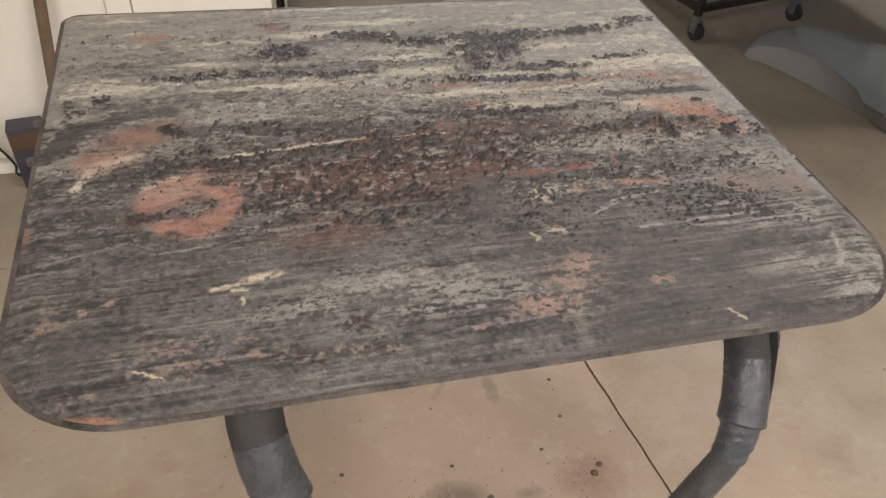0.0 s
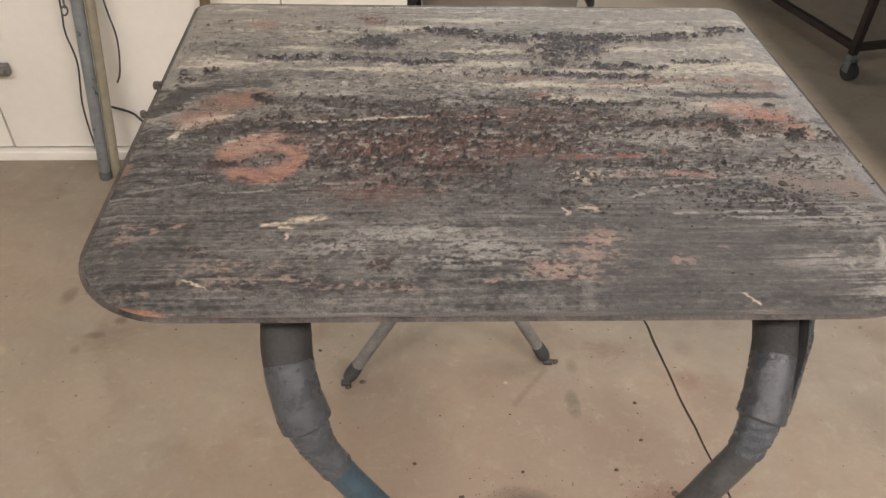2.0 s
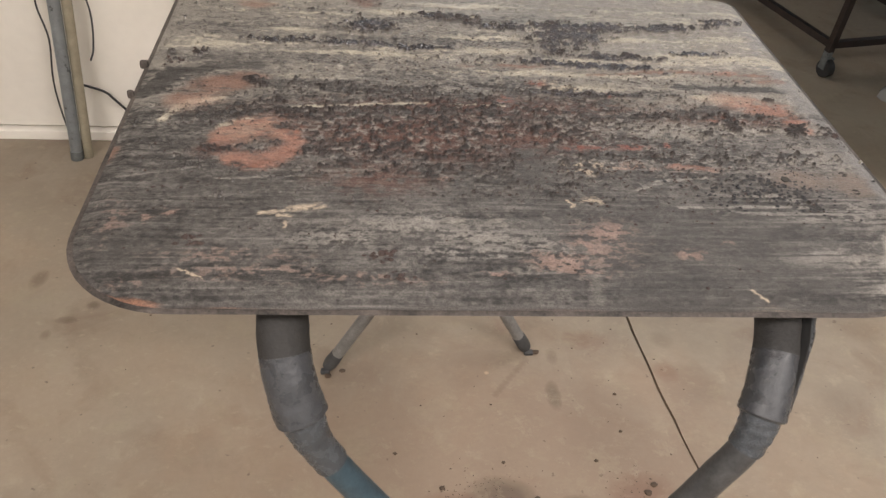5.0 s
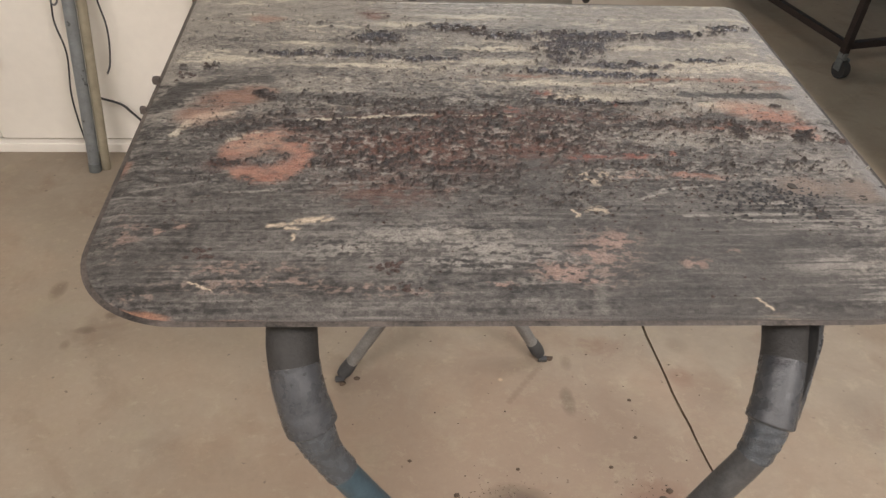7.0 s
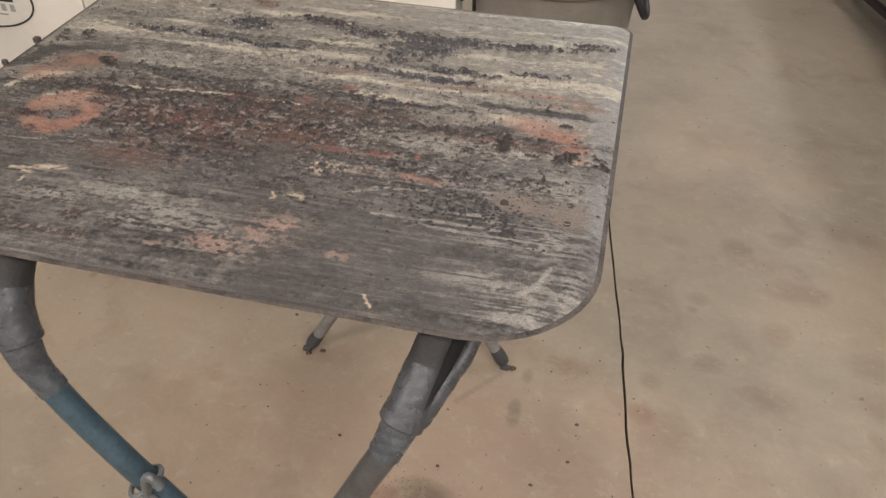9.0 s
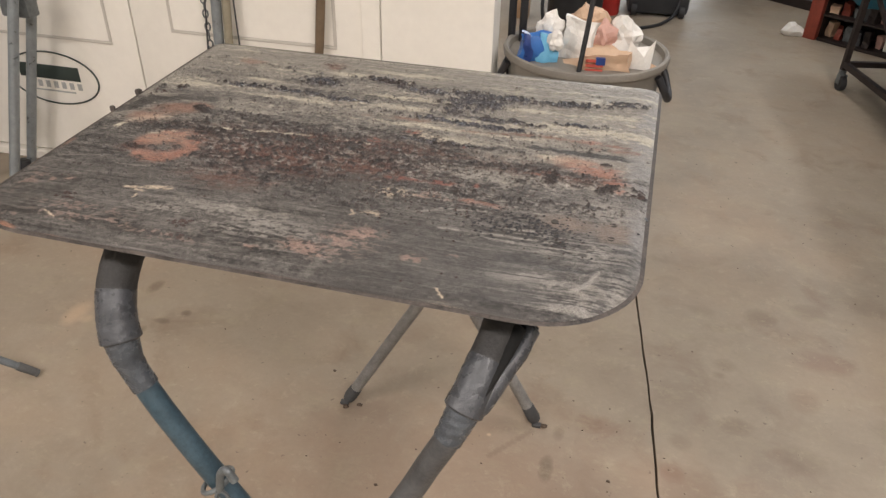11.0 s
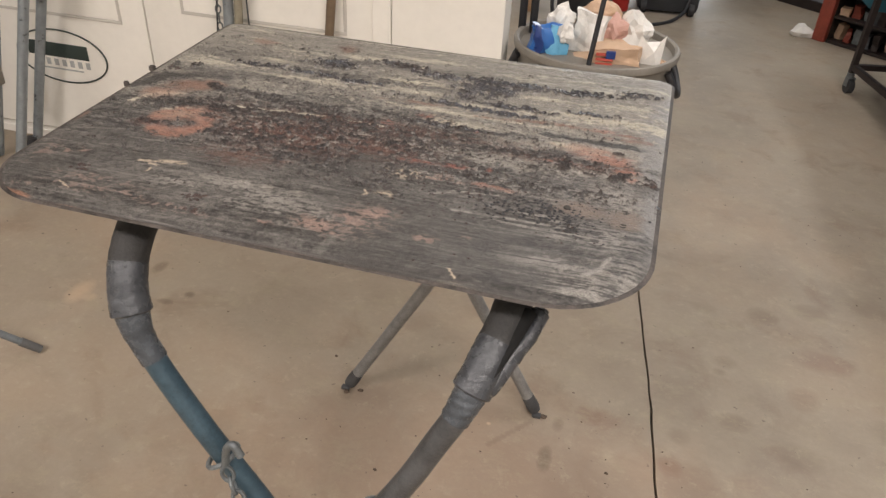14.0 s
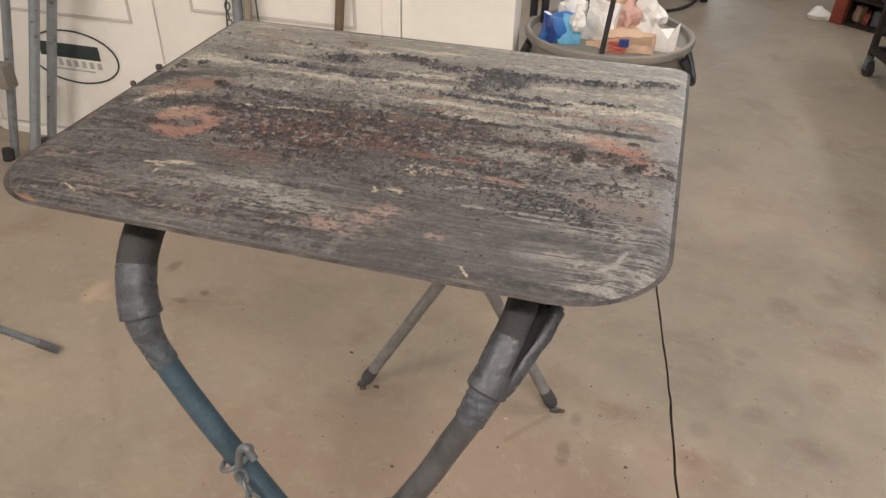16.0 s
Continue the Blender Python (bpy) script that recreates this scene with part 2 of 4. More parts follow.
def surface_layers(X, Y):
    """Where each layer of the stripped surface lies, and how far the crust stands up."""
    # ragged coordinates, drawn out along the wiping strokes
    x = X + 0.026 * (fbm(X * 34 + 50, Y * 70 + 50, 20, 5, 0.75) - 0.5)
    y = Y + 0.020 * (fbm(X * 34 + 80, Y * 70 + 80, 30, 5, 0.75) - 0.5) + 0.008 * (vnoise(X * 4 + 12, Y * 3 + 9, 36) - 0.5)
    wide = spread(fbm(X * 2.6 + 10, y * 30 + 10, 40, 3))
    wide2 = spread(fbm(X * 3.4 + 30, y * 34 + 30, 44, 3))
    mid = spread(fbm(X * 9 + 5, y * 95 + 5, 48, 3))
    hair = spread(vnoise(X * 15 + 3, Y * 400 + 3, 52) + 0.8 * vnoise(X * 42 + 3, Y * 560 + 3, 53) + 0.5 * vnoise(X * 6 + 3, Y * 190 + 3, 54))
    lump = spread(fbm(X * 150 + 7, Y * 195 + 7, 56, 3, 0.7))
    lump2 = spread(fbm(X * 95 + 70, Y * 190 + 70, 60, 3, 0.65))
    fleck = spread(fbm(X * 120 + 9, Y * 210 + 9, 64, 3, 0.7))
    speck = spread(fbm(X * 230 + 19, Y * 280 + 19, 68, 2, 0.7))
    mott = spread(fbm(X * 26 + 11, Y * 44 + 11, 72, 4, 0.65))

    def ell(rows, hard=0.45):
        return ellipses(x, y, rows, hard)

    def sharp(rows, hard=0.45):
        return ellipses(X + 0.3 * (x - X), Y + 0.3 * (y - Y), rows, hard)

    def line(rows, ragged=0.3, hard=0.5):
        return strokes(X + ragged * (x - X), Y + ragged * (y - Y), rows, hard)

    layer = {}
    # wiped clean and dark: the near right field, and smaller fields
    edge_x = 0.078 + 0.5 * np.clip(Y + 0.30, -0.06, 0.2) * (Y > -0.275)
    smooth = soft(X + 0.3 * (x - X) - edge_x, 0.006) * (1 - step(Y + 0.3 * (y - Y) - 0.09 * (X - 0.1), -0.222, -0.205)) * (1 - step(X, 0.26, 0.33))
    smooth = np.maximum(smooth, 0.75 * ell([(0.035, -0.225, 0.030, 0.022, 15), (0.037, -0.135, 0.022, 0.045, -10), (0.18, -0.235, 0.12, 0.030, 5), (-0.345, -0.275, 0.030, 0.028, 0)], 0.5))
    arcs = line([(-0.392, 0.000, -0.370, 0.045, 0.012), (-0.370, 0.045, -0.330, 0.064, 0.012), (-0.330, 0.064, -0.275, 0.070, 0.009), (0.245, 0.040, 0.316, 0.038, 0.007), (0.316, 0.038, 0.382, 0.036, 0.008), (0.26, -0.018, 0.30, -0.008, 0.007)], 0.3, 0.6)
    below = ell([(-0.305, -0.036, 0.048, 0.015, 18), (-0.338, 0.238, 0.030, 0.016, 0)], 0.5)
    layer["tone"] = np.clip(0.46 + 0.06 * mid + (0.13 * hair + 0.15 * speck) * (1 - 0.45 * smooth) + 0.09 * mott - 0.14 * step(-X, 0.24, 0.36) * (1 - step(Y, 0.0, 0.10)), 0, 1)
    layer["tone"] = layer["tone"] * (1 - 0.28 * smooth) * (1 - 0.55 * arcs) * (1 - 0.4 * below)
    clear = (1 - smooth) * (1 - arcs)
    # khaki haze: thin near, thick far; some of the far and right haze paints in sheen
    far = step(Y, -0.16, 0.10)
    zone = -2.7 + 3.5 * far + 0.9 * step(X, 0.02, 0.2) * step(Y, -0.20, -0.08) + 1.2 * step(Y, 0.23, 0.29) + 0.6 * step(np.abs(X), 0.30, 0.40) * step(Y, -0.1, 0.05)
    layer["haze_sheen"] = soft(zone - 1.6 * smooth - 2.5 * arcs + 0.65 * wide + 0.35 * mid + 0.6 * lump2 + 0.35 * speck, 1.0) * 0.9
    # red-brown residue
    brown = ell([(-0.09, -0.080, 0.12, 0.050, 0), (-0.150, -0.085, 0.055, 0.045, 0), (-0.06, -0.10, 0.06, 0.035, 0), (0.03, -0.085, 0.08, 0.03, 0), (-0.13, -0.165, 0.05, 0.025, 0), (0.0, -0.02, 0.2, 0.02, 0), (0.30, -0.04, 0.09, 0.012, 0)], 0.8)
    clot = sharp([(-0.224, -0.052, 0.019, 0.012, -15), (-0.294, -0.118, 0.022, 0.011, 10), (-0.147, 0.277, 0.020, 0.014, 0), (-0.02, -0.128, 0.012, 0.008, 0), (-0.040, -0.118, 0.02, 0.008, 0)], 0.6)
    layer["brown"] = np.maximum(brown * soft(lump2 * 0.8 + 0.5 * wide + 1.6 * brown - 0.5, 0.8), clot * soft(1.2 + lump, 0.8))
    # pale flecks beside the crust, some painted as highlights on its relief; scratches and scrapes
    zone_mid = step(Y, -0.22, -0.11) * (1 - 0.6 * step(Y, 0.19, 0.25)) * clear * (0.45 + 0.55 * step(X, -0.30, -0.16))
    scrub = ell([(-0.096, -0.236, 0.050, 0.018, 6), (-0.159, -0.258, 0.042, 0.013, 5), (-0.035, -0.255, 0.055, 0.016, -4), (0.022, -0.268, 0.035, 0.010, -20), (-0.05, -0.275, 0.07, 0.008, 0)], 0.7)
    corner = ell([(0.318, -0.222, 0.042, 0.012, 0), (0.355, -0.215, 0.030, 0.026, 10), (0.292, -0.284, 0.042, 0.011, 3), (0.345, -0.318, 0.040, 0.026, 25), (0.380, -0.285, 0.020, 0.040, 0), (0.285, -0.192, 0.05, 0.008, -8), (0.36, -0.12, 0.03, 0.022, 0), (0.25, -0.218, 0.05, 0.005, -6)], 0.7)
    scratch = soft(hair + 0.25 * mid + 0.3 * speck - 1.7, 0.6) * (0.14 + 0.25 * step(X, 0.16, 0.35) * (1 - step(Y, -0.2, -0.1))) * (1 - 0.2 * smooth)
    loose = np.maximum(scrub * soft(0.4 * hair + 1.0 * fleck + 0.5 * speck + 1.5 * scrub - 1.1, 0.8), corner * soft(0.9 * hair + 0.8 * fleck + 1.7 * corner - 1.25, 0.6)) * 0.7
    layer["pale"] = np.maximum(np.maximum(scratch, soft(fleck + 0.35 * wide + 0.3 * speck - 1.5 + 0.55 * zone_mid, 0.6) * (0.08 + 0.52 * zone_mid)), loose)
    marks = line([(0.137, -0.180, 0.175, -0.162, 0.0022), (0.175, -0.162, 0.217, -0.157, 0.0018), (0.160, -0.164, 0.190, -0.161, 0.0020), (0.337, -0.297, 0.352, -0.282, 0.0030), (0.352, -0.282, 0.363, -0.253, 0.0026), (-0.085, -0.128, -0.078, -0.100, 0.0018), (0.172, -0.208, 0.306, -0.208, 0.0022)], 0.25)
    marks = np.maximum(marks, 0.6 * line([(-0.316, -0.140, -0.29, -0.135, 0.0012), (-0.39, -0.172, -0.30, -0.148, 0.0012), (-0.26, -0.155, -0.13, -0.152, 0.0018), (-0.145, 0.042, -0.112, 0.038, 0.0030), (-0.33, 0.096, -0.235, 0.098, 0.0022), (-0.29, -0.172, -0.20, -0.163, 0.0012)], 0.5))
    smear = line([(0.061, -0.306, 0.059, -0.343, 0.0040)], 0.5, 0.8)
    layer["pale"] = np.maximum(layer["pale"], 0.28 * smear)
    layer["pale"] = np.maximum(layer["pale"], marks * soft(0.9 + 0.7 * fleck + 0.4 * mid, 0.8) * 0.8)
    # cream strokes
    cream = ell([(-0.250, 0.180, 0.040, 0.009, -8), (0.015, 0.168, 0.07, 0.012, 0), (0.035, 0.128, 0.060, 0.010, 0), (0.228, 0.178, 0.045, 0.014, 0), (0.360, 0.188, 0.055, 0.016, -8), (0.270, 0.128, 0.05, 0.008, 0), (0.12, 0.030, 0.05, 0.008, 0), (0.10, 0.067, 0.20, 0.006, 0), (-0.15, 0.112, 0.10, 0.006, 0), (0.30, 0.105, 0.06, 0.008, 0), (-0.10, 0.245, 0.06, 0.010, 0), (0.02, 0.275, 0.10, 0.010, 0), (0.20, 0.250, 0.08, 0.008, 0)], 0.7)
    cream = np.maximum(cream, line([(-0.222, -0.029, -0.149, -0.021, 0.0032), (-0.149, -0.021, -0.072, -0.015, 0.0030), (-0.072, -0.015, 0.02, -0.017, 0.0014), (-0.362, -0.062, -0.345, -0.026, 0.0060), (-0.345, -0.026, -0.305, -0.012, 0.0050), (-0.265, -0.055, -0.300, -0.072, 0.0050), (0.264, 0.016, 0.305, 0.004, 0.0070)], 0.3))
    seam = line([(-0.222, -0.029, -0.149, -0.021, 0.005), (-0.149, -0.021, -0.072, -0.015, 0.004), (-0.26, -0.155, -0.13, -0.152, 0.003)], 0.3)
    streak = soft(0.9 * mid + 0.6 * fleck + 0.5 * wide - 1.6, 0.6) * step(Y, 0.0, 0.10) * 0.85 * (1 - arcs)
    layer["cream"] = np.maximum(streak, cream * soft(0.7 * mid + 0.6 * fleck + 2.4 * cream - 1.5, 0.8) * 0.9)
    layer["margin"] = np.maximum(ell([(0.408, 0.08, 0.020, 0.20, 0)], 0.4), ell([(0.402, -0.16, 0.014, 0.07, 0), (0.392, 0.0, 0.010, 0.05, 0)], 0.5)) * soft(1.1 + mott + 0.4 * lump, 1.0) * 0.85
    layer["tan"] = ell([(0.318, -0.160, 0.032, 0.016, -6), (0.372, -0.168, 0.020, 0.024, 0)], 0.3) * soft(1.5 + mott, 1.0) * 0.85
    # primer shades that show through
    dull = ell([(-0.340, -0.002, 0.030, 0.018, 38), (-0.310, 0.024, 0.042, 0.021, 22), (-0.285, 0.040, 0.022, 0.014, 0), (-0.300, 0.256, 0.024, 0.011, 0), (-0.147, 0.268, 0.010, 0.007, 0), (0.03, 0.085, 0.05, 0.004, 0), (-0.400, -0.126, 0.008, 0.016, 0)], 0.35)
    dull = np.maximum(dull, line([(0.137, 0.066, 0.236, 0.080, 0.0030), (0.236, 0.080, 0.385, 0.074, 0.0040), (0.33, 0.058, 0.39, 0.060, 0.006)], 0.5))
    layer["dull"] = dull * soft(1.0 + 0.7 * mott + 0.5 * mid + 0.4 * lump2, 1.3) * 0.9
    ring = np.hypot((x + 0.253) / 0.046, (y + 0.100) / 0.056)
    gap = ell([(-0.252, -0.108, 0.025, 0.017, 12), (-0.305, -0.055, 0.030, 0.016, 30)], 0.4)
    salmon = np.clip((1.12 - ring) / 0.2, 0, 1) * (1 - gap)
    salmon = np.maximum(salmon, ell([(0.327, -0.004, 0.034, 0.017, -8), (0.350, -0.012, 0.024, 0.016, -20), (0.371, -0.040, 0.016, 0.012, -10), (0.270, -0.038, 0.013, 0.006, 0), (0.205, -0.138, 0.026, 0.006, -4), (0.375, -0.066, 0.008, 0.008, 0), (0.330, 0.083, 0.014, 0.006, 0)], 0.4))
    salmon = salmon * (1 - clot)
    layer["wash"] = np.clip(ell([(-0.262, -0.075, 0.026, 0.018, 15), (0.30, 0.012, 0.03, 0.012, 0), (-0.33, -0.02, 0.03, 0.012, 25)], 0.8) * soft(0.8 + mott, 1.2) * 0.75, 0, 1)
    layer["salmon"] = salmon * soft(0.95 + 0.7 * mott + 0.6 * lump2 + 0.4 * mid, 1.4) * 0.92
    pink = ell([(0.088, -0.247, 0.026, 0.013, 10), (0.061, -0.265, 0.012, 0.009, 0), (0.038, -0.289, 0.032, 0.015, -14), (0.062, -0.302, 0.014, 0.006, -25), (0.162, -0.280, 0.013, 0.008, 0), (0.142, -0.140, 0.022, 0.006, 0), (0.210, -0.141, 0.026, 0.006, 0), (-0.026, -0.306, 0.012, 0.004, 0), (0.20, -0.262, 0.008, 0.004, 0), (-0.318, -0.225, 0.006, 0.006, 0), (-0.336, -0.238, 0.007, 0.005, 0), (-0.06, -0.165, 0.010, 0.005, 0)], 0.6)
    faint = ell([(-0.230, -0.308, 0.07, 0.009, 0), (-0.150, -0.313, 0.06, 0.007, 0), (-0.33, -0.318, 0.03, 0.007, 20), (-0.26, -0.285, 0.06, 0.006, 0), (0.075, -0.268, 0.04, 0.03, 40), (-0.37, -0.24, 0.012, 0.03, 0)], 0.8)
    layer["pink"] = np.maximum(pink * soft(0.8 * fleck + 0.5 * lump + 1.5 * pink - 0.95, 0.6) * 0.8, faint * soft(0.8 * fleck + 0.5 * speck + 0.4 * hair + 1.2 * faint - 1.4, 0.7) * 0.6)
    red = sharp([(0.150, -0.102, 0.020, 0.007, 0), (0.110, -0.104, 0.012, 0.005, 0), (0.087, -0.105, 0.016, 0.006, 0), (0.066, 0.039, 0.011, 0.008, 0), (0.022, -0.003, 0.010, 0.008, 0), (0.195, -0.097, 0.007, 0.005, 0), (0.150, 0.012, 0.006, 0.006, 0)], 0.5)
    layer["red"] = red * soft(0.35 + 0.9 * lump + 0.6 * fleck + 0.5 * mid, 0.9) * 0.85
    layer["orange"] = line([(-0.345, -0.338, -0.30, -0.349, 0.004), (-0.30, -0.349, -0.235, -0.351, 0.0035), (0.212, -0.340, 0.228, -0.350, 0.004), (0.01, -0.352, 0.034, -0.352, 0.0035)], 0.5) * soft(0.4 + mott, 0.8) * 0.85
    layer["bare"] = line([(-0.236, -0.226, -0.205, -0.219, 0.0022), (-0.208, -0.218, -0.184, -0.213, 0.0046), (-0.218, -0.228, -0.206, -0.231, 0.0018), (-0.213, -0.240, -0.214, -0.247, 0.0016), (0.060, -0.199, 0.062, -0.206, 0.0018), (0.201, -0.326, 0.209, -0.338, 0.0016), (0.206, -0.347, 0.216, -0.350, 0.0014), (-0.296, -0.303, -0.276, -0.313, 0.0010)], 0.6) * soft(1.3 + fleck, 0.9) * 0.9
    chips = sharp([(0.092, -0.143, 0.026, 0.013, 0), (0.085, -0.200, 0.012, 0.006, 0), (0.090, 0.036, 0.020, 0.010, -30), (0.115, 0.022, 0.014, 0.006, 0)], 0.4)
    layer["bare"] = np.maximum(layer["bare"], chips * soft(fleck + 0.4 * speck - 0.5, 0.5) * 0.75)
    # dried crust in chips and bands
    band = ell([(-0.245, 0.144, 0.050, 0.008, 0), (-0.150, 0.140, 0.070, 0.010, -3), (-0.075, 0.130, 0.040, 0.007, 0), (-0.138, 0.196, 0.036, 0.022, 0), (-0.035, 0.232, 0.055, 0.012, -8), (0.040, 0.206, 0.05, 0.014, -6), (0.135, 0.172, 0.055, 0.038, 0), (0.160, 0.212, 0.08, 0.020, 0), (0.110, 0.145, 0.020, 0.020, 0), (0.285, 0.218, 0.060, 0.013, 4), (0.375, 0.238, 0.050, 0.013, 4), (0.190, 0.118, 0.06, 0.008, 0), (0.300, 0.135, 0.04, 0.006, 0), (0.160, 0.088, 0.10, 0.008, -4), (0.12, 0.013, 0.07, 0.005, 0)], 0.5)
    spots = sharp([(-0.349, 0.103, 0.010, 0.012, 20), (-0.378, 0.075, 0.008, 0.006, 0), (-0.385, 0.098, 0.006, 0.006, 0), (-0.272, 0.028, 0.020, 0.008, -40), (0.361, -0.060, 0.012, 0.008, 20), (0.405, -0.068, 0.008, 0.010, 20), (0.354, 0.008, 0.008, 0.006, 0), (0.284, -0.05, 0.008, 0.016, 0)], 0.55)
    dots = np.exp(-(((X - 0.275) / 0.055) ** 2 + ((Y + 0.187 + 0.45 * (X - 0.275)) / 0.022) ** 2))
    cover = -2.5 + 1.45 * step(Y, -0.23, -0.13) * (1 - 0.75 * step(Y, 0.02, 0.09)) * step(X, -0.38, -0.25) + 0.35 * step(Y, -0.15, -0.08) * (1 - step(Y, -0.03, 0.03)) + 1.1 * dots + 2.9 * band + 2.4 * spots - 0.5 * step(Y, 0.25, 0.30) + 0.3 * brown + 0.9 * clot
    bare_at = np.clip(salmon + red + layer["tan"] + dull, 0, 1) * (1 - spots)
    layer["salmon"], layer["dull"] = layer["salmon"] * (1 - 0.8 * spots), layer["dull"] * (1 - 0.8 * spots)
    cover = cover - 0.45 * step(X, 0.06, 0.16) * (1 - band) - 1.5 * bare_at - 0.8 * step(X, 0.36, 0.40) * (1 - spots) - 1.2 * arcs - 0.9 * smooth * (1 - dots) - 1.6 * seam
    cover = cover + 0.7 * soft(speck - 2.0, 0.4) * (1 - bare_at)
    dark = soft(cover + 0.72 * lump + 0.38 * wide2 + 0.42 * speck, 0.42)
    layer["dark"] = dark
    # bluish sheen on the crust bands, painted in as colour
    layer["band_sheen"] = np.clip(band * dark * soft(0.3 + 0.6 * wide + 0.5 * lump2, 1.0), 0, 1)
    layer["shine"] = np.clip(band * dark + 0.5 * step(Y, 0.03, 0.15), 0, 1)
    height = dark * (0.0013 + 0.0008 * lump + 0.0010 * band + 0.0016 * spots) + 0.00035 * mid * (1 - smooth) + 0.0004 * lump * zone_mid + 0.0003 * layer["pale"]
    return layer, height


LAYERS = (("haze_sheen", (0.155, 0.143, 0.126), (0.335, 0.312, 0.270)), ("brown", (0.070, 0.034, 0.028), (0.150, 0.080, 0.062)), ("pale", (0.27, 0.255, 0.23), (0.44, 0.415, 0.375)), ("margin", (0.20, 0.198, 0.195), (0.31, 0.30, 0.29)), ("tan", (0.17, 0.138, 0.118), (0.25, 0.200, 0.165)), ("cream", (0.40, 0.365, 0.295), (0.60, 0.55, 0.44)), ("dull", (0.17, 0.098, 0.074), (0.28, 0.165, 0.122)), ("salmon", (0.25, 0.112, 0.080), (0.40, 0.225, 0.170)), ("wash", (0.33, 0.225, 0.17), (0.46, 0.33, 0.255)), ("pink", (0.27, 0.18, 0.15), (0.42, 0.300, 0.250)), ("red", (0.16, 0.050, 0.038), (0.30, 0.12, 0.09)), ("orange", (0.25, 0.115, 0.070), (0.38, 0.20, 0.13)), ("bare", (0.52, 0.43, 0.32), (0.66, 0.55, 0.42)), ("dark", (0.008, 0.0075, 0.008), (0.046, 0.032, 0.028)), ("band_sheen", (0.012, 0.013, 0.018), (0.060, 0.066, 0.082)))


def stripped_panel():
    m, t, b = material("stripped_panel", 0.5)
    c = t.nodes.new("ShaderNodeTexCoord").outputs["Object"]
    flat = node(t, "ShaderNodeVectorMath", (0, c), (1, (1, 1, 0)), operation="MULTIPLY").outputs[0]

    def mask(name):
        return node(t, "ShaderNodeAttribute", attribute_name=name).outputs["Fac"]

    grain = noise_at(t, flat, 520, 4, 0.75)
    mottle = ramp(t, noise_at(t, flat, 70, 8, 0.75, 0.4), 0.36, 0.64)
    base = mix(t, mask("tone"), (0.030, 0.028, 0.027), (0.180, 0.168, 0.156))
    for name, low, high in LAYERS:
        base = mix(t, mask(name), base, mix(t, mottle, low, high))
    base = mix(t, ramp(t, grain, 0.44, 0.62, 0, 0.5), base, (0.020, 0.018, 0.017))
    t.links.new(base, b.inputs["Base Color"])
    shine = mask("shine")
    rough = calc(t, "SUBTRACT", ramp(t, grain, 0.3, 0.7, 0.34, 0.56), calc(t, "MULTIPLY", shine, 0.24))
    t.links.new(rough, b.inputs["Roughness"])
    t.links.new(ramp(t, shine, 0.0, 0.8, 0.42, 0.70), b.inputs["Specular IOR Level"])
    fine = node(t, "ShaderNodeMapping", ("Vector", flat), ("Scale", (130, 330, 1))).outputs[0]
    height = calc(t, "ADD", calc(t, "MULTIPLY", noise_at(t, fine, 1.0, 5, 0.7), 1.0), calc(t, "MULTIPLY", grain, 0.4))
    bump(t, b, height, 0.8, 0.0018)
    return m


PANEL = stripped_panel()

# ---- setting ----
structure("ground", box_bm(-5.2, 7.2, -4.2, 10.2, -0.25, -0.02), SEAM, "dark soil under the slab", "ground")
# two slabs with a cut joint between them, bent a little as the cut runs
JOINT = [(0.98, -4.0), (0.645, 0.0), (0.625, 0.2), (0.603, 0.4), (0.585, 0.65), (0.525, 1.2), (-0.45, 10.0)]


def slab(edge, far_x):
    bm = bmesh.new()
    for z in (0.0, -0.10):
        for x, y in edge:
            bm.verts.new((x, y, z))
            bm.verts.new((far_x, y, z))
    bm.verts.ensure_lookup_table()
    v, n = bm.verts, 2 * len(edge)
    for k in range(len(edge) - 1):
        bm.faces.new((v[2 * k], v[2 * k + 1], v[2 * k + 3], v[2 * k + 2]))
        bm.faces.new((v[2 * k], v[2 * k + 2], v[n + 2 * k + 2], v[n + 2 * k]))
    bmesh.ops.recalc_face_normals(bm, faces=bm.faces[:])
    top = max(bm.faces, key=lambda f: f.calc_area())
    if top.normal.z < 0:
        bmesh.ops.reverse_faces(bm, faces=bm.faces[:])
    return bm


rng = random.Random(3)
fine_joint = []
for (x0, y0), (x1, y1) in zip(JOINT, JOINT[1:]):
    steps = max(2, int((y1 - y0) / 0.05))
    for k in range(steps):
        u = k / steps
        fine_joint.append((x0 + (x1 - x0) * u + rng.uniform(-0.0016, 0.0016), y0 + (y1 - y0) * u))
fine_joint.append(JOINT[-1])
structure("floor", slab([(x - 0.0024 - rng.random() * 0.0014, y) for x, y in fine_joint], -5.1), CONCRETE, "worn tan concrete slab with stains and specks", "floor")
structure("floor_slab", slab([(x + 0.0024 + rng.random() * 0.0014, y) for x, y in fine_joint], 7.1), CONCRETE, "worn tan concrete slab beyond the cut joint", "floor")
structure("ceiling", box_bm(-5.0, 7.0, -4.0, 10.0, CEILING, CEILING + 0.15), WALL, "plain pale shop ceiling", "ceiling")
WY = 1.555
structure("wall_left", box_bm(-5.12, -5.0, -4.0, 10.0, 0.0, CEILING), WALL, "plain shop wall", "wall")
structure("wall_right", box_bm(7.0, 7.12, -4.0, 10.0, 0.0, CEILING), WALL, "plain shop wall", "wall")
structure("wall_front", box_bm(-5.0, 7.0, -4.12, -4.0, 0.0, CEILING), WALL, "plain shop wall", "wall")
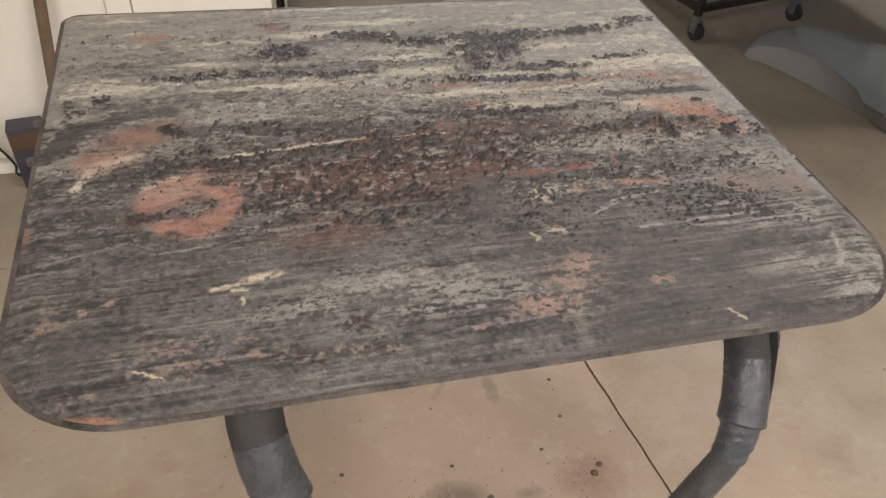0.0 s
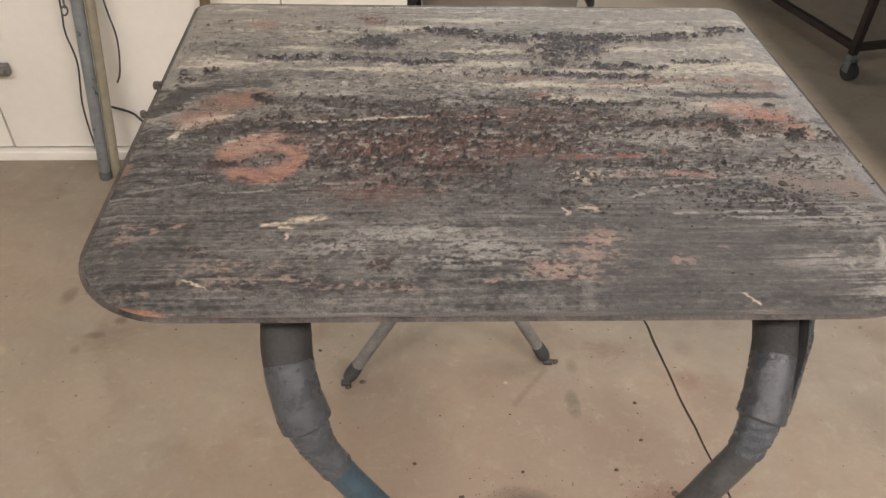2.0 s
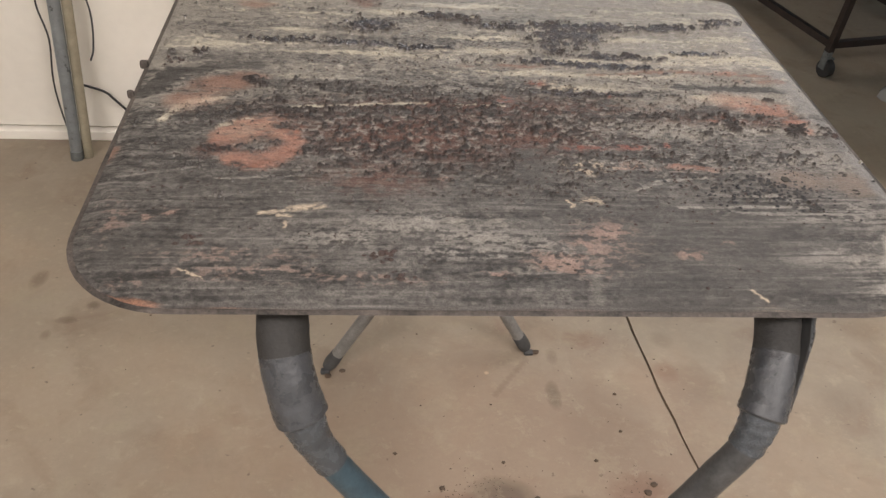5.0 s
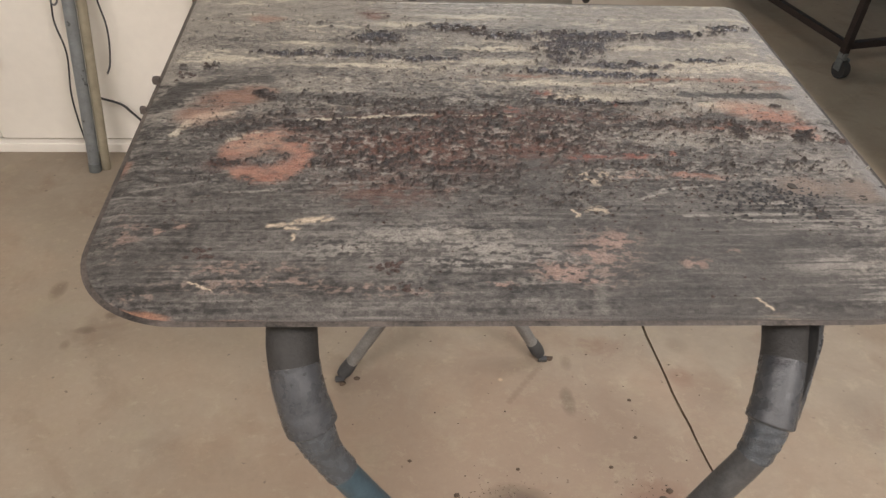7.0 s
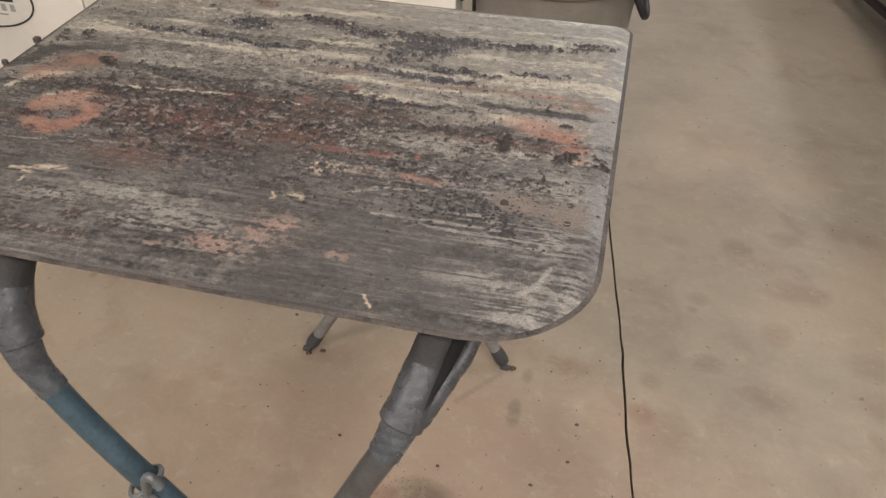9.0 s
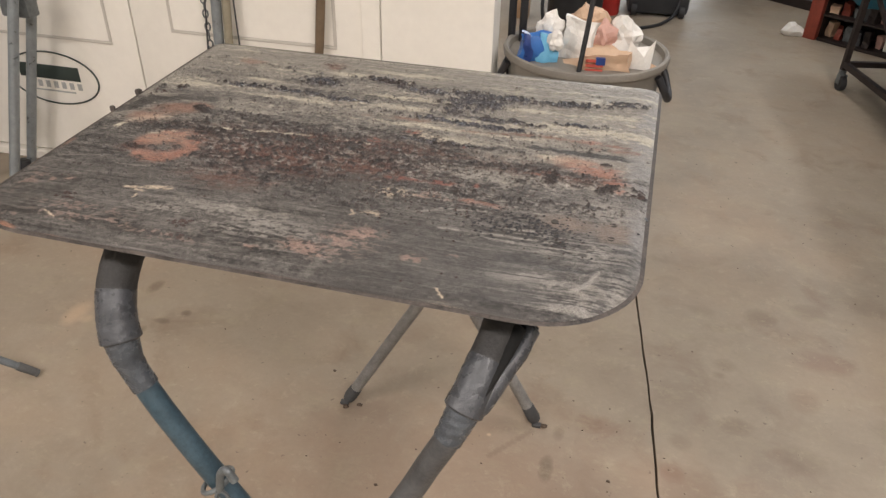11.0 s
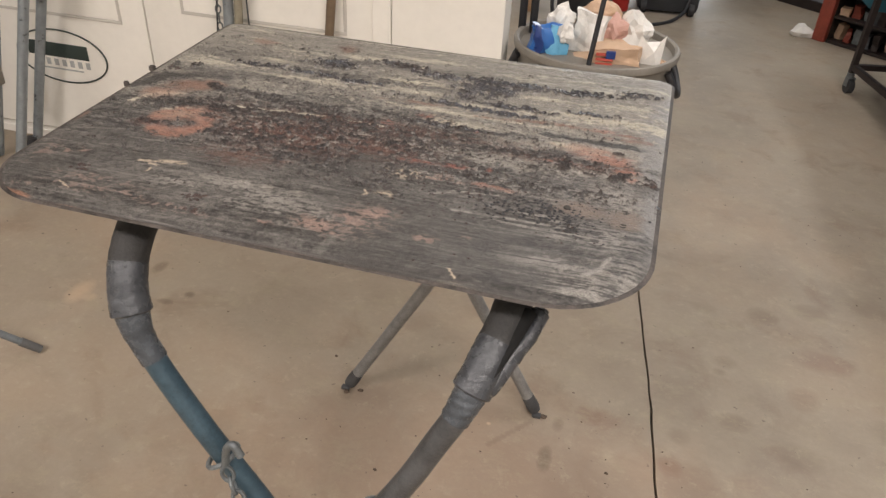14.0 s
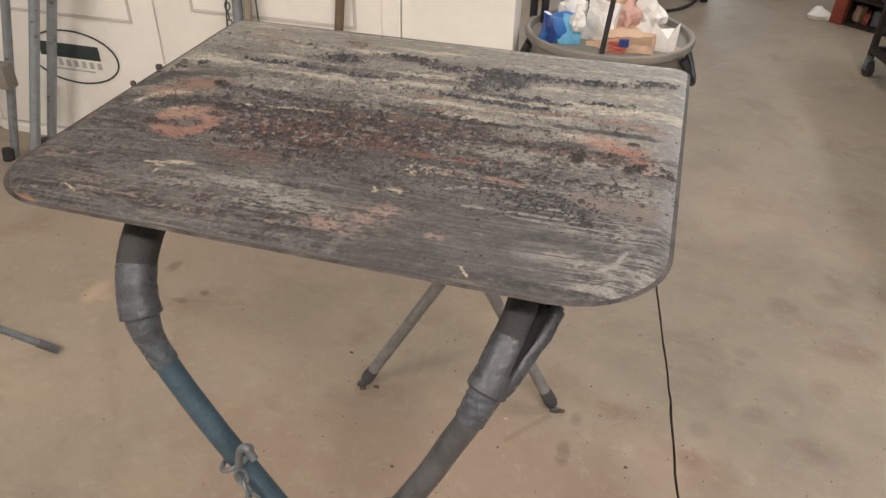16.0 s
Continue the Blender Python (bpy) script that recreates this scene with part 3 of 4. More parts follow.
structure("wall_far_left", box_bm(-5.0, -0.6, 10.0, 10.12, 0.0, CEILING), WALL, "plain shop wall beside the open bay", "wall")
structure("wall_far_right", box_bm(2.6, 7.0, 10.0, 10.12, 0.0, CEILING), WALL, "plain shop wall beside the open bay", "wall")
structure("wall_far_top", box_bm(-0.6, 2.6, 10.0, 10.12, 2.7, CEILING), WALL, "plain shop wall over the open bay", "wall")
# added fill light in the unseen bay opening, for far glints and floor
area("bay_fill_light", 1.0, 9.95, 1.35, 3.2, 2.7, 120, (0.90, 0.95, 1.0), -90)

# white partition with a double door
structure("wall_back", box_bm(-5.0, -2.42, WY, WY + 0.12, 0.0, CEILING), WHITE, "white painted partition wall", "wall")
structure("wall_back_top", box_bm(-2.42, -0.491, WY, WY + 0.12, 2.1, CEILING), WHITE, "white painted partition over the double door", "wall")
structure("wall_end", box_bm(-0.488, -0.085, WY - 0.004, WY + 0.12, 0.0, CEILING, 0.004), WHITE, "white painted partition end", "wall")
structure("door_post", box_bm(-0.560, -0.491, WY - 0.012, WY + 0.12, 0.0, 2.1, 0.004), WHITE, "white painted door post", "trim")
structure("door_sill", box_bm(-2.42, -0.561, WY - 0.02, WY + 0.10, 0.0, 0.035, 0.003), WHITE, "white painted door sill on the floor", "trim")
structure("wall_core", box_bm(-2.42, -0.560, WY + 0.06, WY + 0.11, 0.036, 2.1), SEAM, "dark gap behind the doors", "wall")


def door_leaf(name, x0, x1, px0, px1, low):
    leaf = thing(name, "white steel door leaf with a pressed panel outline", "door", kind="structure")
    part("leaf", box_bm(x0, x1, WY, WY + 0.045, 0.047, 2.09, 0.003), WHITE, leaf)
    # pressed outline: four shallow ribs round a field
    for a, b, c, d in ((px0, px1, low, low + 0.012), (px0, px1, 1.70, 1.712), (px0, px0 + 0.012, low + 0.0125, 1.6995), (px1 - 0.012, px1, low + 0.0125, 1.6995)):
        part("pressed_rib", box_bm(a, b, WY - 0.005, WY - 0.0005, c, d, 0.002), RIB, leaf)
    part("field", box_bm(px0 + 0.0125, px1 - 0.0125, WY - 0.0035, WY - 0.0005, low + 0.013, 1.6995), WHITE, leaf)
    return leaf


# darker door paint: the shade along the pressed ribs is in the colour
RIB = simple("rib_shadow_paint", (0.60, 0.57, 0.52), 0.5, vary=0.05, scale=6, relief=0.0)
LATCH = simple("dull_latch_zinc", (0.20, 0.195, 0.185), 0.5, 0.3)
door_left = door_leaf("door_1", -2.415, -1.504, -2.30, -1.61, 0.56)
door_right = door_leaf("door_2", -1.497, -0.562, -1.335, -0.66, 0.635)
part("foot_latch", box_bm(-1.49, -1.41, WY - 0.03, WY - 0.0005, 0.335, 0.375, 0.006), LATCH, door_left, "dull grey foot latch over the door seam")
part("latch_knob", tube_bm([(-1.485, WY - 0.038, 0.355), (-1.415, WY - 0.038, 0.357)], 0.010, 12), LATCH, door_left)

# oval company mark on the left leaf, as plain shapes
INK = simple("green_black_ink", (0.035, 0.05, 0.045), 0.5, vary=0.1)
INKGREY = simple("grey_ink", (0.42, 0.43, 0.42), 0.5, vary=0.1)
mark = thing("door_decal", "oval green-black outline decal with a dark bar on the white door", "decal")
OX, OZ = -1.935, 0.388
ring = [(OX + 0.215 * math.cos(a), WY - 0.003, OZ + 0.112 * math.sin(a)) for a in [2 * math.pi * k / 64 for k in range(65)]]
part("oval_outline", tube_bm(ring, 0.0035, 6, caps=False), INK, mark)
part("dark_bar", box_bm(OX - 0.16, OX + 0.13, WY - 0.003, WY - 0.0005, OZ - 0.005, OZ + 0.055, 0.001), INK, mark)
for k in range(7):
    part("letter_bar", box_bm(OX - 0.12 + k * 0.038, OX - 0.12 + k * 0.038 + 0.02, WY - 0.002, WY - 0.0005, OZ - 0.043, OZ - 0.015), INKGREY, mark)
part("line_bar", box_bm(OX - 0.10, OX + 0.09, WY - 0.002, WY - 0.0005, OZ - 0.06, OZ - 0.054), INKGREY, mark)

# partition far behind with a dark base strip
BLUEGREY = simple("blue_grey_boards", (0.22, 0.24, 0.27), 0.6, vary=0.15, scale=6)
bm = box_bm(0, 4.2, 0, 0.06, 0.0, 2.4)
far_wall = solid("wall_partition", bm, BLUEGREY, "blue-grey board partition", "wall", kind="structure", smooth=False, at=(0.98, 5.95, 0), turn=-41)
solid("base_strip", box_bm(0, 4.2, -0.03, -0.002, 0.0, 0.07, 0.004), CARTMETAL, "brown-black base strip", "trim", kind="structure", smooth=False, at=(0.98, 5.95, 0), turn=-41)

# assumed ceiling lamps, all out of view
LAMPWHITE, _t, _b = material("lamp_tube", 0.4)
_b.inputs["Emission Color"].default_value = (1.0, 0.95, 0.86, 1)
_b.inputs["Emission Strength"].default_value = 5.0
SHEET = simple("lamp_sheet", (0.7, 0.7, 0.68), 0.5, vary=0.05)
for fx, fy, watts, turn in LAMPS:
    lamp = thing("ceiling_lamp", "assumed white two-tube fluorescent ceiling lamp, out of view", "lamp", "ceiling lamps", at=(fx, fy, CEILING), turn=turn)
    part("housing", box_bm(-0.14, 0.14, -1.2, 1.2, -0.07, 0.0, 0.01), SHEET, lamp)
    for dx in (-0.07, 0.07):
        part("tube", tube_bm([(dx, -1.15, -0.095), (dx, 1.15, -0.095)], 0.016, 12), LAMPWHITE, lamp)

# ---- panel ----
TOP = 1.055
panel = thing("stripped_panel", "stripped dark grey metal panel with salmon primer patches and crusty residue", "panel")


def outline(inset=0.0):
    """The panel's outline, anticlockwise from above, with rounded near corners."""
    pts = []
    corners = [(-0.400, -0.351, 0.105), (0.411, -0.359, 0.120), (0.428, 0.335, 0.024), (-0.416, 0.343, 0.024)]
    starts = (180, 270, 0, 90)
    for (x, y, r), a0 in zip(corners, starts):
        cx = x + r if x < 0 else x - r
        cy = y + r if y < 0 else y - r
        for k in range(13):
            a = radians(a0 + 90 * k / 12)
            pts.append((cx + (r - inset) * math.cos(a), cy + (r - inset) * math.sin(a)))
    return pts


def sheet_mesh():
    nx, ny = 960, 820
    edge = outline(0.005)
    ys = np.linspace(min(p[1] for p in edge) + 1e-4, max(p[1] for p in edge) - 1e-4, ny)
    rows_x = []
    for y in ys:
        cuts = []
        for (xa, ya), (xb, yb) in zip(edge, edge[1:] + edge[:1]):
            if (ya - y) * (yb - y) <= 0 and ya != yb:
                cuts.append(xa + (xb - xa) * (y - ya) / (yb - ya))
        rows_x.append((min(cuts), max(cuts)))
    u = np.linspace(0, 1, nx)
    xl, xr = np.array(rows_x).T
    X = xl[:, None] + (xr - xl)[:, None] * u[None, :]
    Y = np.repeat(ys[:, None], nx, 1)
    layers, relief = surface_layers(X, Y)
    rim = np.minimum(np.minimum(u, 1 - u)[None, :] * (xr - xl)[:, None], np.minimum(Y - ys[0], ys[-1] - Y))
    fade = step(rim, 0.0, 0.012)
    dent = 0.0022 * (vnoise(X * 5 + 20, Y * 5 + 20, 7) - 0.5)
    Z = TOP + fade * (relief + dent) - 0.003 * (1 - step(rim, 0, 0.02))
    me = bpy.data.meshes.new("sheet")
    idx = np.arange(nx * ny).reshape(ny, nx)
    faces = np.stack([idx[:-1, :-1], idx[:-1, 1:], idx[1:, 1:], idx[1:, :-1]], -1).reshape(-1, 4)
    me.from_pydata(np.stack([X, Y, Z], -1).reshape(-1, 3).tolist(), [], faces.tolist())
    for name, value in layers.items():
        me.attributes.new(name, "FLOAT", "POINT").data.foreach_set("value", value.astype(np.float32).ravel())
    me.polygons.foreach_set("use_smooth", [True] * len(me.polygons))
    me.materials.append(PANEL)
    return me


sheet = new("sheet", sheet_mesh())
sheet.parent = panel
bm = bmesh.new()
rings = []
for inset, z in ((0.03, TOP - 0.0046), (0.003, TOP - 0.0050), (0.0010, TOP - 0.0046), (0.0, TOP - 0.0040), (0.0012, TOP - 0.0033), (0.0052, TOP - 0.0028)):
    rings.append([bm.verts.new((x, y, z + 0.0006 * noise.noise(Vector((x * 30, y * 30, 0))))) for x, y in outline(inset)])
for a, b in zip(rings, rings[1:]):
    for k in range(len(a)):
        bm.faces.new((a[k], a[(k + 1) % len(a)], b[(k + 1) % len(a)], b[k]))
EDGE = simple("edge_steel", (0.060, 0.050, 0.044), 0.6, 0.0, vary=0.95, scale=34, relief=0.6)
part("folded_edge", bm, EDGE, panel, "dark chipped folded edge")
bm = bmesh.new()
bm.faces.new([bm.verts.new((x, y, TOP - 0.0046)) for x, y in reversed(outline(0.029))])
part("underside", bm, EDGE, panel)
for ex, ey, size in ((-0.407, -0.006, 0.007), (-0.409, 0.067, 0.009)):
    bm = box_bm(ex - size * 0.6, ex + size * 0.5, ey - size / 2, ey + size / 2, TOP - 0.006, TOP + 0.0035, 0.003)
    part("edge_clip", bm, EDGE, panel, "dark bent clip on the edge")
# small bright bead added to give the glint on the right edge
part("glint_bead", tube_bm([(0.407, -0.122, TOP - 0.006), (0.410, -0.122, TOP - 0.0005)], 0.0032, 10), simple("bright_steel", (0.7, 0.7, 0.7), 0.15, 1.0, vary=0.05), panel, "bright steel bead added for a glint on the edge")
for hx, hy in ((0.303, -0.160), (0.372, -0.150), (0.371, -0.182)):
    part("hole", tube_bm([(hx, hy, TOP - 0.002), (hx, hy, TOP + 0.0012)], 0.0045, 10), SEAM, panel, "small dark hole")


def flakes(name, count, pick, low, high, mat, label, category, seed):
    """Small loose chips lying on a surface, joined into one."""
    rng = random.Random(seed)
    verts, faces = [], []
    for _ in range(count):
        x, y, z = pick(rng)
        s, n = rng.uniform(low, high), rng.randint(4, 6)
        base, a0 = len(verts), rng.random() * 6
        for k in range(n):
            a = a0 + 2 * math.pi * k / n
            r = s * rng.uniform(0.6, 1.2)
            verts.append((x + r * 1.35 * math.cos(a), y + r * math.sin(a), z - 0.0004))
        verts.append((x + s * rng.uniform(-0.3, 0.3), y + s * rng.uniform(-0.3, 0.3), z + s * rng.uniform(0.35, 0.9)))
        for k in range(n):
            faces.append((base + k, base + (k + 1) % n, base + n))
    me = bpy.data.meshes.new(name)
    me.from_pydata(verts, [], faces)
    me.materials.append(mat)
    return tagged(new(name, me), label, category, kind="stuff")


def on_panel(rng):
    while True:
        x, y = rng.uniform(-0.37, 0.37), rng.gauss(-0.07, 0.09)
        if -0.33 < y < 0.24 and (rng.random() < 0.4 or -0.25 < x < 0.2):
            return x, y, TOP + 0.0006


FLAKE = simple("dry_residue", (0.045, 0.028, 0.024), 0.6, vary=0.5, scale=60)
flakes("residue_flakes", 2600, on_panel, 0.0005, 0.0018, FLAKE, "dark brown flakes of dried residue lying on the panel", "flakes", 5)


def in_black_spots(rng):
    return rng.gauss(0.275, 0.04), rng.gauss(-0.178, 0.017), TOP + 0.0006


flakes("black_crumbs", 240, in_black_spots, 0.0010, 0.0024, BLACK, "black crumbs scattered on the panel", "crumbs", 6)


def near_specks(rng):
    cx, cy = rng.choice(((-0.128, -0.286), (-0.120, -0.283), (-0.106, -0.311), (-0.293, -0.265), (-0.349, 0.103), (-0.378, 0.075), (-0.224, -0.052), (-0.294, -0.118), (0.361, -0.060), (0.405, -0.068)))
    return cx + rng.gauss(0, 0.006), cy + rng.gauss(0, 0.004), TOP + 0.0006


flakes("residue_lumps", 150, near_specks, 0.0014, 0.0036, FLAKE, "small dark red-brown lumps on the panel", "crumbs", 8)

# ---- folding stand under the panel ----
FOOT = simple("dusty_dark_rubber", (0.06, 0.062, 0.065), 0.7, vary=0.3)
# near-black filler: the shade inside the foam split, put into the colour
PITCH = simple("split_shade_black", (0.006, 0.006, 0.006), 0.95, vary=0.3)
FLAP = ((0.299, -0.277, 0.986), (0.290, -0.303, 0.970), (0.275, -0.331, 0.950), (0.255, -0.364, 0.922))
SPLIT = ((0.286, -0.294, 0.992), (0.279, -0.322, 0.977), (0.268, -0.348, 0.956), (0.258, -0.368, 0.938))
FOAM = simple("dark_foam", (0.038, 0.037, 0.036), 0.7, vary=0.35, scale=30, relief=0.5)
COLLAR = simple("crumpled_silver_tape", (0.078, 0.088, 0.100), 0.26, 0.15, vary=0.35, scale=60, relief=0.5)
TUBEGREY = simple("dusty_grey_tube", (0.205, 0.203, 0.198), 0.5, 0.1, vary=0.35, scale=30, relief=0.3)
TUBEDARK = simple("worn_dark_grey_tube", (0.085, 0.087, 0.090), 0.42, 0.15, vary=0.35, scale=26, relief=0.3)
TUBEBLUE = simple("worn_blue_grey_paint", (0.046, 0.080, 0.104), 0.36, 0.1, vary=0.35, scale=22, relief=0.25)


def wrapped_bm(path, radii, sides=22, seed=0, lumps=0.05, folds=0.0):
    """A sleeve along a path with uneven wraps and, where asked, slanting folds."""
    bm = tube_bm(path, radii, sides, True)
    for v in bm.verts:
        n = noise.noise(v.co * 55 + Vector((seed, 0, 0))) * 0.6 + noise.noise(v.co * 150 + Vector((0, seed, 0))) * 0.4
        at = min(range(len(path)), key=lambda k: (Vector(path[k]) - v.co).length_squared)
        out = v.co - Vector(path[at])
        crease = 0.0
        if folds:
            a = math.atan2(out.y, out.x)
            crease = folds * (1 - 2 * abs(math.sin(1.5 * a + 0.55 * at + 2.2 * noise.noise(v.co * 40 + Vector((seed, seed, 0)))))) * (0.5 + noise.noise(v.co * 30))
        v.co += out * (n * lumps + crease)
    return bm


def finer(path, n=3):
    return [p.lerp(q, k / n) for p, q in zip(path, path[1:]) for k in range(n)] + [path[-1]]


def chain_bm(points, link=0.024, wire=0.0028):
    """Chain links laid along a path."""
    bm = bmesh.new()
    pts = smooth_path(points, 12)
    dist, last, turn = 0.0, pts[0], 0
    spots_at = [pts[0]]
    for a, b in zip(pts, pts[1:]):
        dist += (b - a).length
        if dist >= link * 0.72:
            spots_at.append(b)
            dist = 0.0
    for a, b in zip(spots_at, spots_at[1:]):
        d = (b - a).normalized()
        side = d.orthogonal().normalized()
        side = Matrix.Rotation(turn * math.pi / 2 + 0.3, 3, d) @ side
        mid = (a + b) / 2
        ring = []
        for k in range(15):
            ang = 2 * math.pi * k / 14
            ring.append(mid + d * (link / 2 * math.cos(ang)) + side * (link * 0.3 * math.sin(ang)))
        one = tube_bm(ring, wire, 6, False)
        me = bpy.data.meshes.new("tmp")
        one.to_mesh(me)
        one.free()
        bm.from_mesh(me)
        bpy.data.meshes.remove(me)
        turn += 1
    return bm


def build_stand(at, torn=True):
    st = thing("panel_stand", "folding X-shaped panel stand of blue-grey tube with taped foam pads", "stand", "panel stands", at=at)
    frames = (
        [(-0.222, -0.10, 1.0225), (-0.221, -0.20, 1.0215), (-0.217, -0.275, 0.995), (-0.212, -0.318, 0.955), (-0.198, -0.345, 0.905), (-0.178, -0.353, 0.855), (-0.112, -0.362, 0.745), (0.04, -0.372, 0.50), (0.27, -0.385, 0.03)],
        [(0.268, -0.10, 1.0225), (0.268, -0.20, 1.0215), (0.266, -0.285, 0.988), (0.251, -0.340, 0.948), (0.233, -0.375, 0.902), (0.210, -0.384, 0.852), (0.160, -0.392, 0.745), (0.02, -0.412, 0.50), (-0.25, -0.42, 0.03)],
    )
    backs = (
        [(-0.222, -0.10, 1.0225), (-0.222, 0.26, 1.0225), (-0.218, 0.35, 0.99), (-0.20, 0.43, 0.91), (-0.13, 0.48, 0.76), (0.02, 0.525, 0.47), (0.26, 0.535, 0.03)],
        [(0.268, -0.10, 1.0225), (0.268, 0.24, 1.0225), (0.262, 0.33, 0.99), (0.24, 0.40, 0.91), (0.16, 0.44, 0.76), (0.0, 0.475, 0.47), (-0.24, 0.478, 0.03)],
    )
    for side, (fr, bk) in enumerate(zip(frames, backs)):
        near, back = smooth_path(fr, 8), smooth_path(bk, 8)
        part("frame_tube", tube_bm(near, 0.0155, 16), (TUBEBLUE, TUBEDARK)[side], st)
        part("rear_tube", tube_bm(back, 0.0155, 16), TUBEGREY, st, "dusty grey rear tube")
        thick, k_tape, k_pad, k_col = ((0.0245, 23, 32, 42), (0.0222, 21, 29, 35))[side]
        foam = finer(near[:k_tape + 2], 2)
        part("foam_pad", wrapped_bm(foam, [thick * 0.985] * len(foam), seed=side * 7, lumps=0.05), FOAM, st, "dull dark grey foam sleeve")
        taped = finer(near[k_tape:k_pad + 1], 4)
        n = len(taped)
        part("tape_wrap", wrapped_bm(taped, [thick * (1.0 + 0.07 * max(0.0, (k - 0.55 * n) / (0.45 * n))) * (1.0 if k < n - 2 else 0.93 if k < n - 1 else 0.75) for k in range(n)], 40, side * 5, 0.055, 0.012), TAPE, st, "smooth silver-grey tape round the foam")
        col = finer(near[k_pad - 1:k_col], 4)
        n = len(col)
        part("tape_collar", wrapped_bm(col, [thick * 0.9 - (thick * 0.9 - 0.0172) * min(1.0, k / (0.75 * n)) for k in range(n)], 40, 3 + side, 0.04, (0.022, 0.05)[side]), COLLAR, st, "wrinkled silver-grey tape collar")
        for foot, before in ((near[-1], near[-3]), (back[-1], back[-3])):
            d = (foot - before).normalized()
            part("rubber_foot", wrapped_bm([foot - d * 0.03, foot - d * 0.005, foot + d * 0.012, foot + d * 0.024], [0.0165, 0.0178, 0.0178, 0.015], 16, 4, 0.05), FOOT, st, "dark rubber foot, scuffed")
            part("foot_tab", box_bm(foot.x + (0.006 if foot.x > 0 else -0.030), foot.x + (0.030 if foot.x > 0 else -0.006), foot.y - 0.022, foot.y - 0.006, 0.0, 0.011, 0.004), FOOT, st)
    for y in (-0.392, 0.50):
        part("pivot_bolt", tube_bm([(0.012, y - 0.045, 0.475), (0.012, y + 0.045, 0.475)], 0.008, 10), STEEL, st)
    if torn:
        flap = [FLAP[0], FLAP[1], FLAP[2], FLAP[3]]
        part("torn_flap", wrapped_bm(finer(smooth_path(flap, 6), 2), [0.0085] * 2 + [0.0115] * 33 + [0.0105, 0.007], 18, 9, 0.12), TAPE, st, "split foam flap standing off the pad")
        # black wedge added where the gap beside the flap lies in shade
        part("split", tube_bm(smooth_path(SPLIT, 4), [0.0092 - 0.00062 * k for k in range(13)], 10), PITCH, st, "black wedge standing in for the shaded split in the foam")
    hook = smooth_path([(-0.073, -0.385, 0.715), (-0.065, -0.388, 0.75), (-0.052, -0.392, 0.766), (-0.042, -0.393, 0.750)], 5)
    part("chain_hook", tube_bm(hook, 0.0055, 10), STEEL, st, "dull steel hook on the tube")
    for rx, ry_, rz_, lean in ((-0.088, -0.366, 0.705, 0.7), (0.142, -0.395, 0.707, -0.6)):
        part("chain_ring", tube_bm([(rx + 0.021 * math.cos(a), ry_ + 0.021 * math.sin(a), rz_ + lean * 0.021 * math.cos(a)) for a in [2 * math.pi * k / 20 for k in range(21)]], 0.0035, 8, False), STEEL, st)
    part("chain", chain_bm([(-0.072, -0.388, 0.712), (-0.055, -0.394, 0.665), (-0.025, -0.404, 0.61), (0.0, -0.43, 0.565), (0.05, -0.44, 0.57), (0.10, -0.43, 0.63), (0.128, -0.415, 0.70)]), STEEL, st, "rusty steel chain")
    return st


build_stand((0, 0, 0))
tripod = thing("tripod_stand", "slim blue-grey tube tripod with splayed legs on the floor", "stand")
HUB = Vector((-1.95, -0.26, 0.98))
PALEBLUE = simple("dusty_blue_grey_tube", (0.135, 0.150, 0.160), 0.5, 0.1, vary=0.25, scale=30)
TIP = simple("dusty_rubber_tip", (0.10, 0.10, 0.10), 0.7, vary=0.3)
for foot in ((-1.157, 0.336, 0.008), (-2.75, 0.30, 0.008), (-2.0, -1.05, 0.008)):
    part("leg", tube_bm([foot, HUB], 0.0105, 14), PALEBLUE, tripod)
    toe = Vector(foot) + (HUB - Vector(foot)).normalized() * 0.06
    part("foot", tube_bm([foot, toe], [0.0115, 0.0130], 14), TIP, tripod)
part("hub", tube_bm([HUB - Vector((0, 0, 0.04)), HUB + Vector((0, 0, 0.05))], 0.04, 20), STEEL, tripod)

# ---- rubbish bin ----
bin_ob = thing("trash_bin", "round grey plastic rubbish bin, nearly full of packaging", "bin", at=(0.227, 1.66, 0))


def lathe(profile, sides=48):
    bm = bmesh.new()
    rings = [[bm.verts.new((r * math.cos(2 * math.pi * k / sides), r * math.sin(2 * math.pi * k / sides), z)) for k in range(sides)] for r, z in profile]
    for a, b in zip(rings, rings[1:]):
        for k in range(sides):
            bm.faces.new((a[k], a[(k + 1) % sides], b[(k + 1) % sides], b[k]))
    bm.faces.new(rings[0][::-1])
    bm.faces.new(rings[-1])
    bmesh.ops.recalc_face_normals(bm, faces=bm.faces[:])
    return bm


part("body", lathe([(0.215, 0.0), (0.222, 0.004), (0.264, 0.60), (0.271, 0.675), (0.265, 0.675), (0.258, 0.60), (0.218, 0.03)]), BIN, bin_ob)
part("rim", lathe([(0.262, 0.668), (0.279, 0.670), (0.287, 0.676), (0.289, 0.690), (0.286, 0.698), (0.278, 0.701), (0.270, 0.696), (0.265, 0.676)]), BIN, bin_ob)
for k in range(3):
    part("ridge", lathe([(0.2395 + 0.0022 * k, 0.25 + 0.1 * k), (0.247 + 0.0066 * k, 0.255 + 0.1 * k), (0.247 + 0.0066 * k, 0.268 + 0.1 * k), (0.2395 + 0.0022 * k, 0.273 + 0.1 * k)]), BIN, bin_ob)
